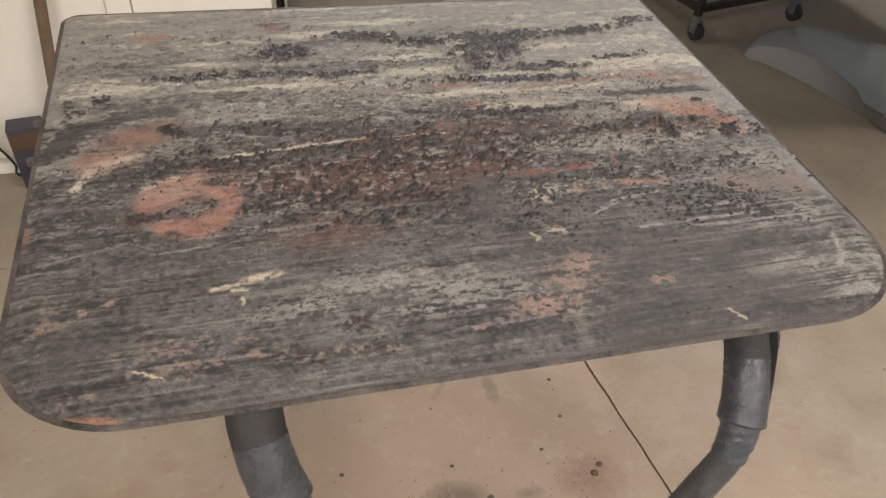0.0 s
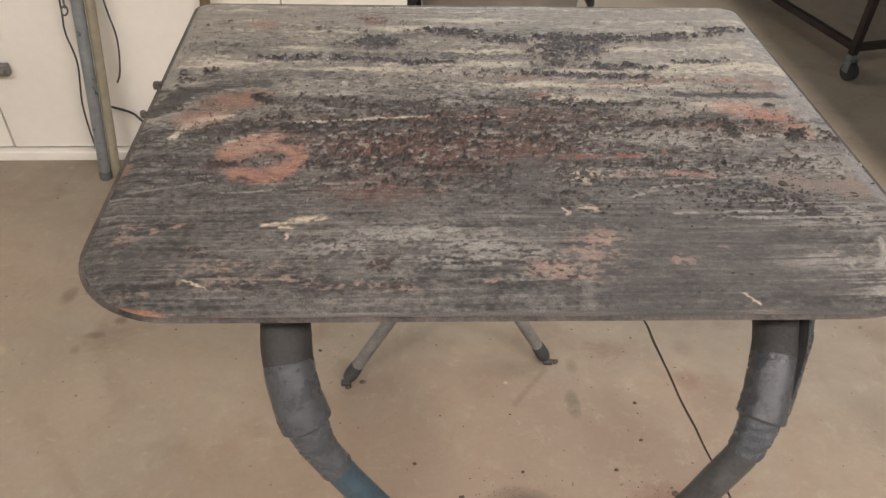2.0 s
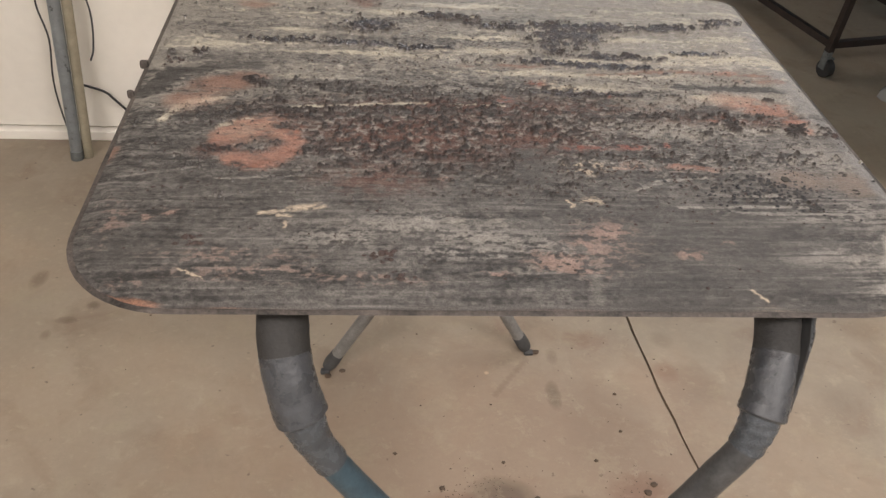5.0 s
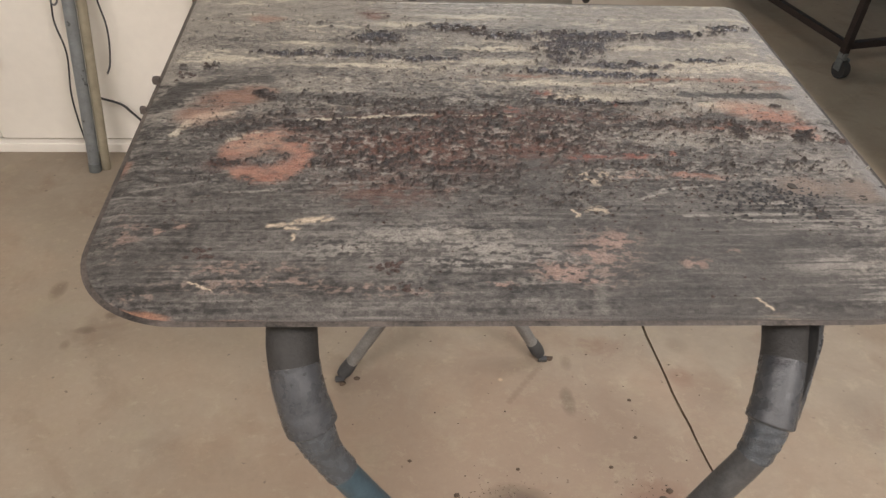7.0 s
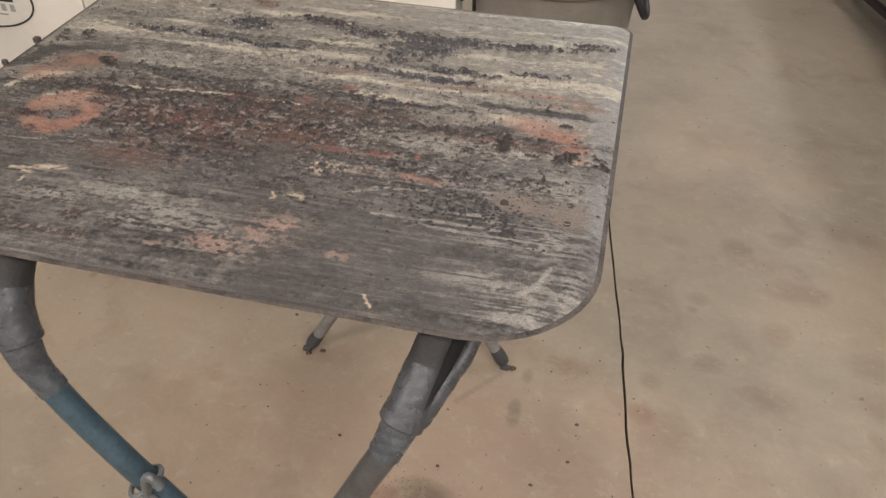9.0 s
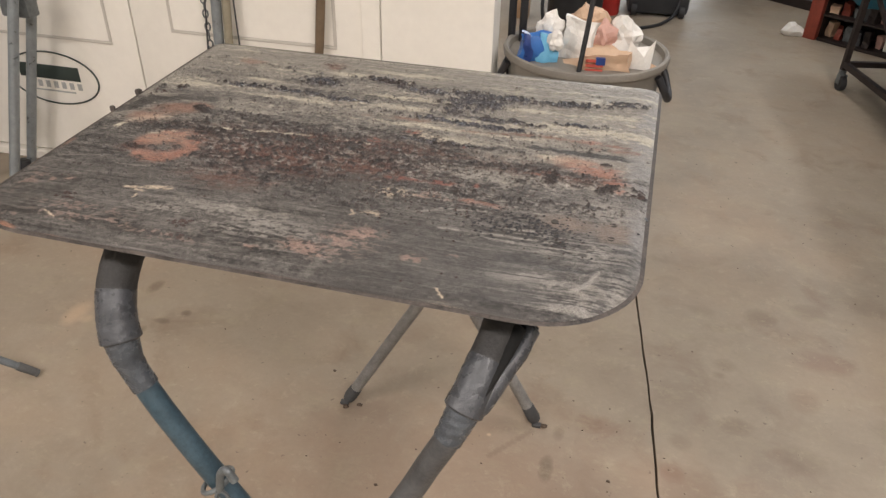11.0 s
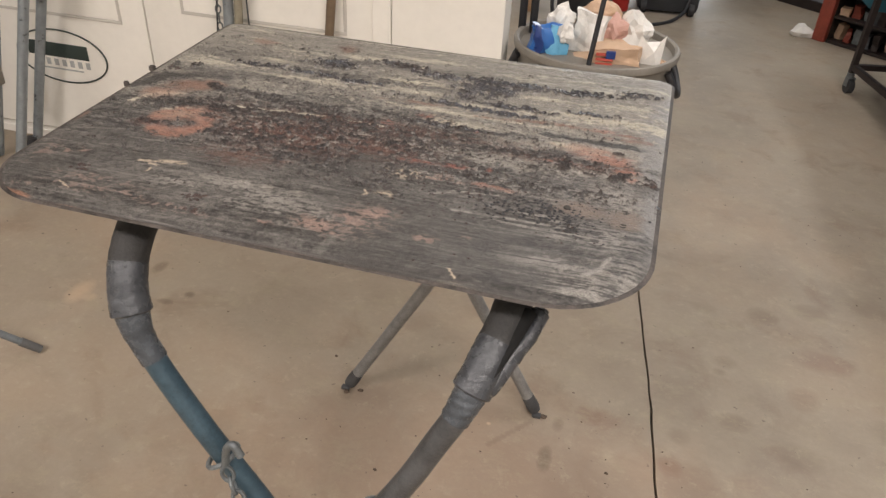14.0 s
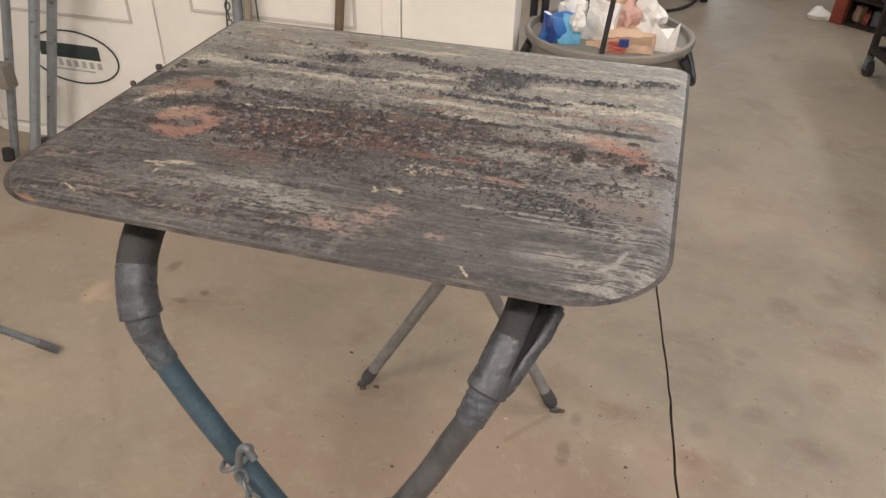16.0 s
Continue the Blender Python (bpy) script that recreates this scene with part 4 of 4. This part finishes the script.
for sgn in (1, -1):
    part("handle", tube_bm(smooth_path([(sgn * 0.255, -0.11, 0.655), (sgn * 0.285, -0.10, 0.60), (sgn * 0.30, -0.06, 0.565), (sgn * 0.305, 0.0, 0.56), (sgn * 0.30, 0.06, 0.565), (sgn * 0.285, 0.10, 0.60), (sgn * 0.255, 0.11, 0.655)], 4), 0.013, 10), BLACK, bin_ob, "dark moulded side handle")


def crumple_bm(sx, sy, sz, seed, detail=3, rough=0.35):
    """A creased lump of paper or film."""
    bm = bmesh.new()
    bmesh.ops.create_icosphere(bm, subdivisions=detail, radius=1.0)
    for v in bm.verts:
        n = noise.cell(v.co * 2.3 + Vector((seed, seed, 0))) * 0.5 + noise.noise(v.co * 1.7 + Vector((seed, 0, 0)))
        v.co *= 1 + rough * n
        v.co = Vector((v.co.x * sx, v.co.y * sy, v.co.z * sz))
    return bm


def packet_bm(w, d, h, seed, dent=0.012):
    """A soft carton with pushed-in faces."""
    bm = box_bm(-w / 2, w / 2, -d / 2, d / 2, 0, h)
    bmesh.ops.subdivide_edges(bm, edges=bm.edges[:], cuts=8, use_grid_fill=True)
    for v in bm.verts:
        v.co += Vector((noise.noise(v.co * 14 + Vector((seed, 0, 0))), noise.noise(v.co * 14 + Vector((0, seed, 0))), noise.noise(v.co * 14 + Vector((0, 0, seed))))) * dent + Vector((noise.noise(v.co * 45 + Vector((seed, 9, 0))), noise.noise(v.co * 45 + Vector((9, seed, 0))), 0)) * dent * 0.4
    return bm


def paper(name, colour, rough=0.6):
    return simple(name, colour, rough, vary=0.1, scale=20, relief=0.25)


PWHITE, PBLUE, PLIGHT, PDARK, PCARD, PRED, PPINK = paper("white_paper", (0.80, 0.78, 0.74)), paper("blue_film", (0.04, 0.16, 0.48), 0.35), paper("pale_blue_film", (0.16, 0.46, 0.70), 0.35), paper("navy_film", (0.03, 0.06, 0.22), 0.35), paper("tan_card", (0.58, 0.40, 0.27)), paper("red_print", (0.55, 0.10, 0.07)), paper("pink_paper", (0.62, 0.38, 0.32))


def drop(name, bm, mat, label, category, at, rx=0, ry=0, rz=0, smooth=False):
    ob = new(name, mesh_of(name, bm, mat, smooth))
    ob.matrix_world = pose(*at, rx, ry, rz)
    return tagged(ob, label, category)


heap = solid("rubbish_heap", crumple_bm(0.225, 0.225, 0.10, 3, 4, 0.3), PCARD, "mixed torn card and paper filling the bin", "rubbish", at=(0.225, 1.660, 0.585))
bag = thing("blue_packet", "blue and white plastic packet, crumpled, in the bin", "packet", at=(0.072, 1.550, 0.632), turn=20)
part("film", packet_bm(0.12, 0.05, 0.13, 2, 0.02), PBLUE, bag)
pale = part("pale_band", packet_bm(0.062, 0.060, 0.128, 4, 0.022), PLIGHT, bag)
pale.location = (0.028, 0, 0)
navy = part("navy_band", packet_bm(0.03, 0.056, 0.138, 6, 0.018), PDARK, bag)
navy.location = (-0.045, 0, 0)
drop("white_carton", packet_bm(0.10, 0.05, 0.165, 8, 0.017), PWHITE, "white torn paper carton standing in the bin", "carton", (0.185, 1.600, 0.640), -12, 6, -8)
drop("white_paper", crumple_bm(0.045, 0.035, 0.05, 11), PWHITE, "crumpled white paper on the rubbish", "paper", (0.10, 1.635, 0.765))
drop("white_paper", crumple_bm(0.026, 0.024, 0.036, 13), PWHITE, "crumpled white paper beside the carton", "paper", (0.130, 1.530, 0.752))
flagbox = thing("printed_carton", "tan card carton with a red striped print and dark corner", "carton", at=(0.305, 1.530, 0.645), turn=6)
part("card", packet_bm(0.15, 0.05, 0.085, 15, 0.02), PCARD, flagbox)
for k in range(4):
    stripe = part("red_stripe", box_bm(-0.068, -0.012, -0.0395, -0.030, 0.012 + k * 0.016, 0.019 + k * 0.016), PRED, flagbox)
part("dark_corner", box_bm(-0.036, -0.006, -0.0405, -0.030, 0.052, 0.076, 0.0), PDARK, flagbox)
scrap = drop("white_scrap", grid_bm([(-0.045, 0, 0), (0.045, 0.01, 0), (0.05, 0.02, 0.13), (0.022, 0.0, 0.075), (-0.03, 0.015, 0.12), (-0.045, 0.05, 0.0), (0.045, 0.06, 0), (0.03, 0.05, 0.1), (-0.02, 0.045, 0.09)],
                                    [(0, 1, 2, 3), (0, 3, 4), (5, 8, 7, 6), (1, 6, 7, 2), (0, 4, 8, 5), (3, 2, 7, 8), (4, 3, 8)]), PWHITE, "folded white paper scrap with two points", "paper", (0.402, 1.545, 0.645), 0, 0, -10)
drop("torn_paper", crumple_bm(0.075, 0.05, 0.07, 17), PCARD, "torn tan paper lying on the rubbish", "paper", (0.22, 1.755, 0.745))
drop("pink_paper", crumple_bm(0.05, 0.04, 0.06, 19), PPINK, "crumpled pink printed paper", "paper", (0.275, 1.725, 0.715))
drop("white_paper", crumple_bm(0.06, 0.045, 0.065, 23), PWHITE, "crumpled white and orange paper", "paper", (0.345, 1.755, 0.715))
drop("tan_scrap", crumple_bm(0.035, 0.02, 0.015, 29), PCARD, "small tan card scrap", "paper", (0.445, 1.585, 0.672))
solid("broom_handle", tube_bm([(0.218, 1.455, 0.610), (0.30, 1.675, 1.740)], 0.0085, 12), BLACK, "black broom handle standing in the bin", "broom")

# ---- things behind the bin ----
drum = thing("black_drum", "black open plastic drum standing on the floor", "drum", at=(-0.02, 4.45, 0))
part("shell", lathe([(0.17, 0.0), (0.19, 0.02), (0.20, 0.55), (0.205, 0.58), (0.19, 0.58), (0.18, 0.03)], 32), BLACK, drum)
part("hoop", tube_bm([(0.203 * math.cos(a), 0.203 * math.sin(a), 0.42) for a in [2 * math.pi * k / 32 for k in range(33)]], 0.008, 6, False), BLACK, drum)
DARKGREY = simple("dark_grey_plastic", (0.035, 0.037, 0.042), 0.45, vary=0.2)
tote = thing("dark_tote", "dark grey plastic bin with a flared lip", "tote", at=(0.545, 4.95, 0), turn=4)
part("tub", box_bm(-0.22, 0.22, -0.2, 0.2, 0.015, 0.62, 0.04), DARKGREY, tote)
part("lip", box_bm(-0.24, 0.24, -0.22, 0.22, 0.60, 0.66, 0.015), DARKGREY, tote)
for wx in (-0.17, 0.17):
    part("wheel", tube_bm([(wx - 0.02, -0.19, 0.045), (wx + 0.02, -0.19, 0.045)], 0.045, 16), RUBBER, tote)
solid("wood_block", box_bm(-0.06, 0.06, -0.05, 0.05, 0, 0.13, 0.006), simple("pale_wood", (0.42, 0.27, 0.16), 0.7, vary=0.2), "short pale wooden block on the floor", "block", at=(-0.40, 4.45, 0))
canister = thing("red_canister", "red metal canister with a black cap", "canister", at=(0.20, 4.75, 0))
part("can", lathe([(0.08, 0.0), (0.085, 0.01), (0.085, 0.36), (0.06, 0.41), (0.03, 0.43)], 24), simple("red_enamel", (0.42, 0.03, 0.025), 0.35, vary=0.15), canister)
part("cap", lathe([(0.032, 0.43), (0.034, 0.47), (0.02, 0.49)], 16), BLACK, canister)
hose = smooth_path([(-0.15, 4.2, 0.5), (-0.2, 4.0, 0.25), (-0.12, 3.95, 0.02), (0.1, 4.1, 0.015), (0.35, 4.3, 0.015), (0.6, 4.55, 0.015), (0.7, 4.75, 0.1), (0.68, 4.8, 0.4)], 10)
solid("air_hose", tube_bm(hose, 0.012, 8), BLACK, "black rubber air hose lying in a loop", "hose")
for px_, h in ((-0.075, 1.8), (-0.035, 1.9)):
    solid("black_pole", tube_bm([(px_ + 0.03, 1.76, 0.0), (px_ + 0.02, 1.69, h)], 0.014, 12), BLACK, "black steel pole leaning behind the partition end", "pole", "black poles")

# ---- poles and stands by the door ----
ALU = simple("dull_blue_grey_tube", (0.28, 0.31, 0.33), 0.35, 0.5, vary=0.2, scale=30)
TAN = simple("tan_grey_tube", (0.30, 0.27, 0.20), 0.5, 0.1, vary=0.2, scale=30)
pair = thing("pole_pair", "two dull metal poles with hanging cords leaning at the door", "pole")
part("blue_tube", tube_bm([(-1.150, 1.419, 0.0), (-1.10, 1.484, 0.60), (-1.045, 1.534, 1.75)], 0.019, 16), ALU, pair)
part("tan_tube", tube_bm([(-1.118, 1.434, 0.0), (-1.066, 1.497, 0.60), (-1.01, 1.537, 1.75)], 0.0155, 16), TAN, pair)
part("tube_cap", tube_bm([(-1.150, 1.419, 0.0), (-1.148, 1.422, 0.03)], 0.0205, 16), STEEL, pair)
cordmat = simple("dark_cord", (0.05, 0.05, 0.055), 0.6)
part("cord", tube_bm(smooth_path([(-1.115, 1.494, 1.0), (-1.16, 1.504, 0.60), (-1.175, 1.509, 0.50), (-1.16, 1.494, 0.40), (-1.185, 1.494, 0.26), (-1.185, 1.484, 0.15), (-1.165, 1.454, 0.04), (-1.15, 1.434, 0.006)], 6), 0.003, 8), cordmat, pair, "thin dark cord")
part("cord", tube_bm(smooth_path([(-1.04, 1.524, 1.0), (-1.03, 1.512, 0.62), (-1.02, 1.512, 0.48), (-1.035, 1.504, 0.37), (-1.05, 1.494, 0.33)], 6), 0.003, 8), cordmat, pair, "thin dark cord")
part("hang_chain", chain_bm([(-1.15, 1.512, 1.2), (-1.155, 1.512, 0.9), (-1.15, 1.510, 0.62), (-1.16, 1.504, 0.55)], 0.03, 0.003), STEEL, pair, "steel chain hanging beside the pole")
solid("black_cable", tube_bm(smooth_path([(-1.12, 1.515, 0.235), (-1.05, 1.530, 0.20), (-1.02, 1.529, 0.17), (-0.97, 1.531, 0.10), (-0.94, 1.524, 0.04), (-0.92, 1.504, 0.006), (-0.70, 1.484, 0.006)], 6), 0.0042, 8), BLACK, "black cable running down the door to the floor", "cable")
solid("brown_stick", tube_bm([(-0.775, 1.434, 0.0), (-0.712, 1.516, 0.66), (-0.63, 1.532, 1.55)], 0.0165, 12), simple("brown_wood", (0.15, 0.105, 0.065), 0.6, vary=0.25), "brown wooden stick leaning on the door", "stick")

dark_box = thing("dark_box", "small dark blue-brown carton on the floor by the door", "carton", at=(-0.86, 1.475, 0), turn=8)
part("carton", box_bm(-0.05, 0.05, -0.035, 0.035, 0.0, 0.22, 0.006), simple("dark_blue_brown_card", (0.05, 0.045, 0.06), 0.6, vary=0.3), dark_box)
part("flap", box_bm(-0.048, 0.048, -0.037, -0.0352, 0.15, 0.205), simple("brown_card", (0.09, 0.055, 0.035), 0.7), dark_box)

folded = thing("folded_stand", "folded blue-grey tube stand leaning by the door", "stand")
part("leg", tube_bm([(-1.915, 1.144, 0.0), (-1.80, 1.324, 0.79), (-1.70, 1.474, 1.5)], 0.019, 16), ALU, folded)
part("leg", tube_bm([(-2.09, 1.454, 0.0), (-1.85, 1.459, 0.74), (-1.64, 1.484, 1.5)], 0.019, 16), ALU, folded)
part("leg", tube_bm([(-2.17, 1.324, 0.0), (-1.98, 1.354, 0.72), (-1.80, 1.484, 1.5)], 0.017, 16), ALU, folded)
part("clamp", box_bm(-2.13, -2.04, 1.28, 1.34, 0.33, 0.43, 0.01), simple("tan_clamp", (0.22, 0.20, 0.17), 0.6), folded, "dull tan clamp block on the leg")
part("joint_plate", box_bm(-1.90, -1.78, 1.35, 1.41, 0.70, 0.80, 0.01), STEEL, folded)
for fx, fy in ((-1.915, 1.11), (-2.09, 1.42), (-2.17, 1.29)):
    part("rubber_tip", tube_bm([(fx, fy, 0.0), (fx + 0.005, fy + 0.006, 0.05)], 0.023, 14), RUBBER, folded)
canvas = thing("blue_tank", "upright blue-grey cylinder standing by the wall", "tank", at=(-2.55, 1.15, 0))
part("shell", lathe([(0.11, 0.0), (0.125, 0.02), (0.125, 0.75), (0.10, 0.85), (0.04, 0.90)], 32), simple("blue_enamel", (0.06, 0.11, 0.22), 0.4, vary=0.15), canvas)
part("valve", lathe([(0.03, 0.90), (0.03, 0.98), (0.015, 1.0)], 16), STEEL, canvas)
solid("rag_lump", crumple_bm(0.06, 0.05, 0.035, 31), CARTMETAL, "dark brown crumpled rag on the floor", "rag", at=(-2.26, 1.134, 0.03))

# ---- rolling cart ----
cart = thing("rolling_cart", "brown-black steel tube cart on rubber castors", "cart", at=(1.896, 2.195, 0), turn=12.7)
CW, CL, RZ = 0.66, 1.41, 0.145


def square(a, b, r=0.016):
    return tube_bm([a, b], r * 1.3, 4)


for cx in (0.0, CW):
    for cy in (0.0, CL):
        part("leg", square((cx, cy, 0.10), (cx, cy, 0.86)), CARTMETAL, cart)
        castor = part("castor", tube_bm([(cx, cy, 0.075), (cx, cy, 0.112)], 0.02, 12), STEEL, cart, "swivel castor with a black rubber wheel")
        part("wheel", tube_bm([(cx - 0.016, cy - 0.02, 0.04), (cx + 0.016, cy - 0.02, 0.04)], 0.04, 20), RUBBER, castor)
        for s in (-1, 1):
            part("fork", box_bm(cx + s * 0.019 - 0.002, cx + s * 0.019 + 0.002, cy - 0.03, cy + 0.008, 0.035, 0.09, 0.001), STEEL, castor)
for a, b in (((0, 0, RZ), (CW, 0, RZ)), ((0, CL, RZ), (CW, CL, RZ)), ((0, 0, RZ), (0, CL, RZ)), ((CW, 0, RZ), (CW, CL, RZ)), ((0, 0, 0.84), (CW, 0, 0.84)), ((0, CL, 0.84), (CW, CL, 0.84)), ((0, 0, 0.84), (0, CL, 0.84)), ((CW, 0, 0.84), (CW, CL, 0.84))):
    part("rail", square(a, b), CARTMETAL, cart)
part("brace", square((0.10, 0, 0.62), (CW, 0, 0.20), 0.010), CARTMETAL, cart)
part("brace", square((0, CL, 0.62), (0, 0.7, 0.16), 0.010), CARTMETAL, cart)
part("deck", box_bm(-0.03, CW + 0.03, -0.03, CL + 0.03, 0.862, 0.885, 0.004), CARTMETAL, cart)

# large sheet lying over the cart, whose far corner droops; unseen near part added to shade the floor
TEAL = simple("teal_tarp", (0.05, 0.20, 0.26), 0.55, vary=0.15, scale=12)


def tarp_bm():
    bm = bmesh.new()
    nx, ny = 30, 50
    grid = []
    for j in range(ny + 1):
        row = []
        for i in range(nx + 1):
            x, y = 1.64 + 1.37 * i / nx, 0.4 + 3.35 * j / ny
            over = max(0.0, (y - 3.2) / 0.55)
            x -= 0.13 * over
            z = 0.892 + 0.006 * noise.noise(Vector((x * 3, y * 3, 0)))
            row.append(bm.verts.new((x, y, z - over * (0.38 + 0.10 * min(1.0, (x - 1.5) / 0.12)))))
        grid.append(row)
    for j in range(ny):
        for i in range(nx):
            bm.faces.new((grid[j][i], grid[j][i + 1], grid[j + 1][i + 1], grid[j + 1][i]))
    bmesh.ops.solidify(bm, geom=bm.faces[:], thickness=0.004)
    return bm


solid("tarp_sheet", tarp_bm(), TEAL, "stiff teal tarpaulin sheet spread over the cart, one corner drooping", "tarpaulin")

# grey body panel lying on the floor in front of the cart
FENDER = simple("light_grey_primer", (0.27, 0.27, 0.275), 0.22, vary=0.02, scale=3, relief=0.0)


def fender_bm():
    bm = bmesh.new()
    # cross-sections along the length: foot, overhanging ridge, ridge height, far edge
    stations = (((2.06, 1.985), (2.065, 1.985), 0.03, (2.08, 2.01)), ((2.09, 1.925), (2.085, 1.95), 0.07, (2.20, 2.09)), ((2.15, 1.82), (2.15, 1.86), 0.10, (2.33, 2.12)), ((2.20, 1.69), (2.205, 1.72), 0.122, (2.47, 2.08)),
                ((2.235, 1.56), (2.195, 1.57), 0.13, (2.58, 1.98)), ((2.28, 1.41), (2.18, 1.42), 0.135, (2.68, 1.85)), ((2.30, 1.27), (2.165, 1.25), 0.13, (2.74, 1.70)))
    rings = []
    for foot, ridge, h, end in stations:
        f, r, e = Vector((*foot, 0.0)), Vector((*ridge, 0.0)), Vector((*end, 0.0))
        ring = []
        for p, z in ((f, 0.004), (f.lerp(r, 0.45), h * 0.5), (f.lerp(r, 0.92), h * 0.93), (r, h), (r.lerp(e, 0.12), h * 1.03), (r.lerp(e, 0.45), h * 0.98), (r.lerp(e, 0.8), h * 0.84), (e, h * 0.6), (e, h * 0.52), (r.lerp(e, 0.5), h * 0.88), (r.lerp(e, 0.08), h * 0.92), (f.lerp(r, 0.5) + Vector((0.008, 0, 0)), h * 0.45), (f + Vector((0.006, 0, 0)), 0.004)):
            ring.append(bm.verts.new((p.x, p.y, z)))
        rings.append(ring)
    for a, b in zip(rings, rings[1:]):
        for k in range(len(a)):
            bm.faces.new((a[k], a[(k + 1) % len(a)], b[(k + 1) % len(a)], b[k]))
    bm.faces.new(rings[0])
    bm.faces.new(rings[-1][::-1])
    bmesh.ops.recalc_face_normals(bm, faces=bm.faces[:])
    bmesh.ops.subdivide_edges(bm, edges=bm.edges[:], cuts=1, smooth=0.6)
    return bm


solid("car_fender", fender_bm(), FENDER, "light grey primed car fender lying on the floor by the cart", "fender")

# red shelf of clutter
REDP = simple("red_brown_enamel", (0.25, 0.050, 0.030), 0.5, vary=0.25)
shelf = thing("red_shelf", "red steel open tool shelf filled with clutter", "shelf", at=(1.535, 4.56, 0), turn=-38)
part("post", box_bm(0.0, 0.085, 0.0, 0.05, 0.0, 0.33, 0.005), REDP, shelf)
part("side", box_bm(0.06, 0.0895, 0.0505, 0.3, 0.0, 0.33, 0.005), CARTMETAL, shelf)
part("side", box_bm(0.70, 0.72, 0.0, 0.3, 0.0, 0.33, 0.004), REDP, shelf)
part("top", box_bm(0.0905, 0.6995, 0.0, 0.3, 0.316, 0.33, 0.004), CARTMETAL, shelf)
part("middle_shelf", box_bm(0.0905, 0.6995, 0.02, 0.279, 0.165, 0.177, 0.003), CARTMETAL, shelf)
part("bottom", box_bm(0.0905, 0.6995, 0.02, 0.3, 0.0, 0.02, 0.004), CARTMETAL, shelf)
part("back", box_bm(0.0905, 0.6995, 0.28, 0.30, 0.021, 0.315), BLACK, shelf)
rng = random.Random(12)
CLUT = [PCARD, BLACK, PPINK, DARKGREY, REDP, PDARK, PWHITE, CARTMETAL, STEEL]
for k in range(25):
    low = (0.021, 0.178, 0.3305)[k // 9]
    ob = drop("parts_box", packet_bm(0.035 + rng.random() * 0.03, 0.06, (0.05 + rng.random() * 0.075) * (1.0 if k < 18 else 0.5), 40 + k), CLUT[(k * 4) % len(CLUT)], "small worn parts box on the red shelf", "box", (0, 0, 0))
    ob.matrix_world = shelf.matrix_basis @ pose(0.13 + 0.065 * (k % 9), 0.08 + rng.random() * 0.08, low, 0, 0, rng.uniform(-15, 15))
    tagged(ob, group="boxes on the red shelf")
solid("white_scrap", crumple_bm(0.075, 0.05, 0.05, 37, 2), PWHITE, "crumpled white and tan paper lying on the floor", "paper", smooth=False, at=(1.475, 4.60, 0.035))

# ---- floor crumbs ----
DIRT = simple("brown_dirt", (0.085, 0.06, 0.042), 0.8, vary=0.4, scale=40)


def on_floor(rng):
    while True:
        x, y = rng.uniform(-1.9, 1.5), rng.uniform(-0.35, 2.6)
        if rng.random() < 0.25 or (-0.5 < x < 0.7 and y < 0.8):
            return x, y, 0.0004


flakes("floor_crumbs", 170, on_floor, 0.0010, 0.0030, DIRT, "brown crumbs and grit scattered on the concrete", "crumbs", 15)


def under_stand(rng):
    cx, cy = rng.choice(((0.15, 0.11), (0.47, 0.10), (0.05, 0.09)))
    return cx + rng.gauss(0, 0.045), cy + rng.gauss(0, 0.035), 0.0004


flakes("dirt_patch", 220, under_stand, 0.0006, 0.0018, DIRT, "fine brown dirt under the stand", "dirt", 16)
for k, (cx, cy, s) in enumerate(((-0.251, 0.452, 0.009), (-0.216, 0.468, 0.008), (-0.084, 0.218, 0.005), (0.02, 0.125, 0.007), (0.232, 0.091, 0.008), (0.481, 0.381, 0.005), (0.389, 0.187, 0.005), (0.168, 0.188, 0.005), (0.468, 0.268, 0.005), (-0.334, 0.581, 0.005), (0.298, 0.524, 0.010), (0.49, 0.10, 0.009), (0.51, 0.12, 0.008))):
    solid("dirt_clod", crumple_bm(s, s * 0.8, s * 0.45, 60 + k, 2), DIRT, "dark clod of dirt on the floor", "clod", "dirt clods", at=(cx, cy, s * 0.3))
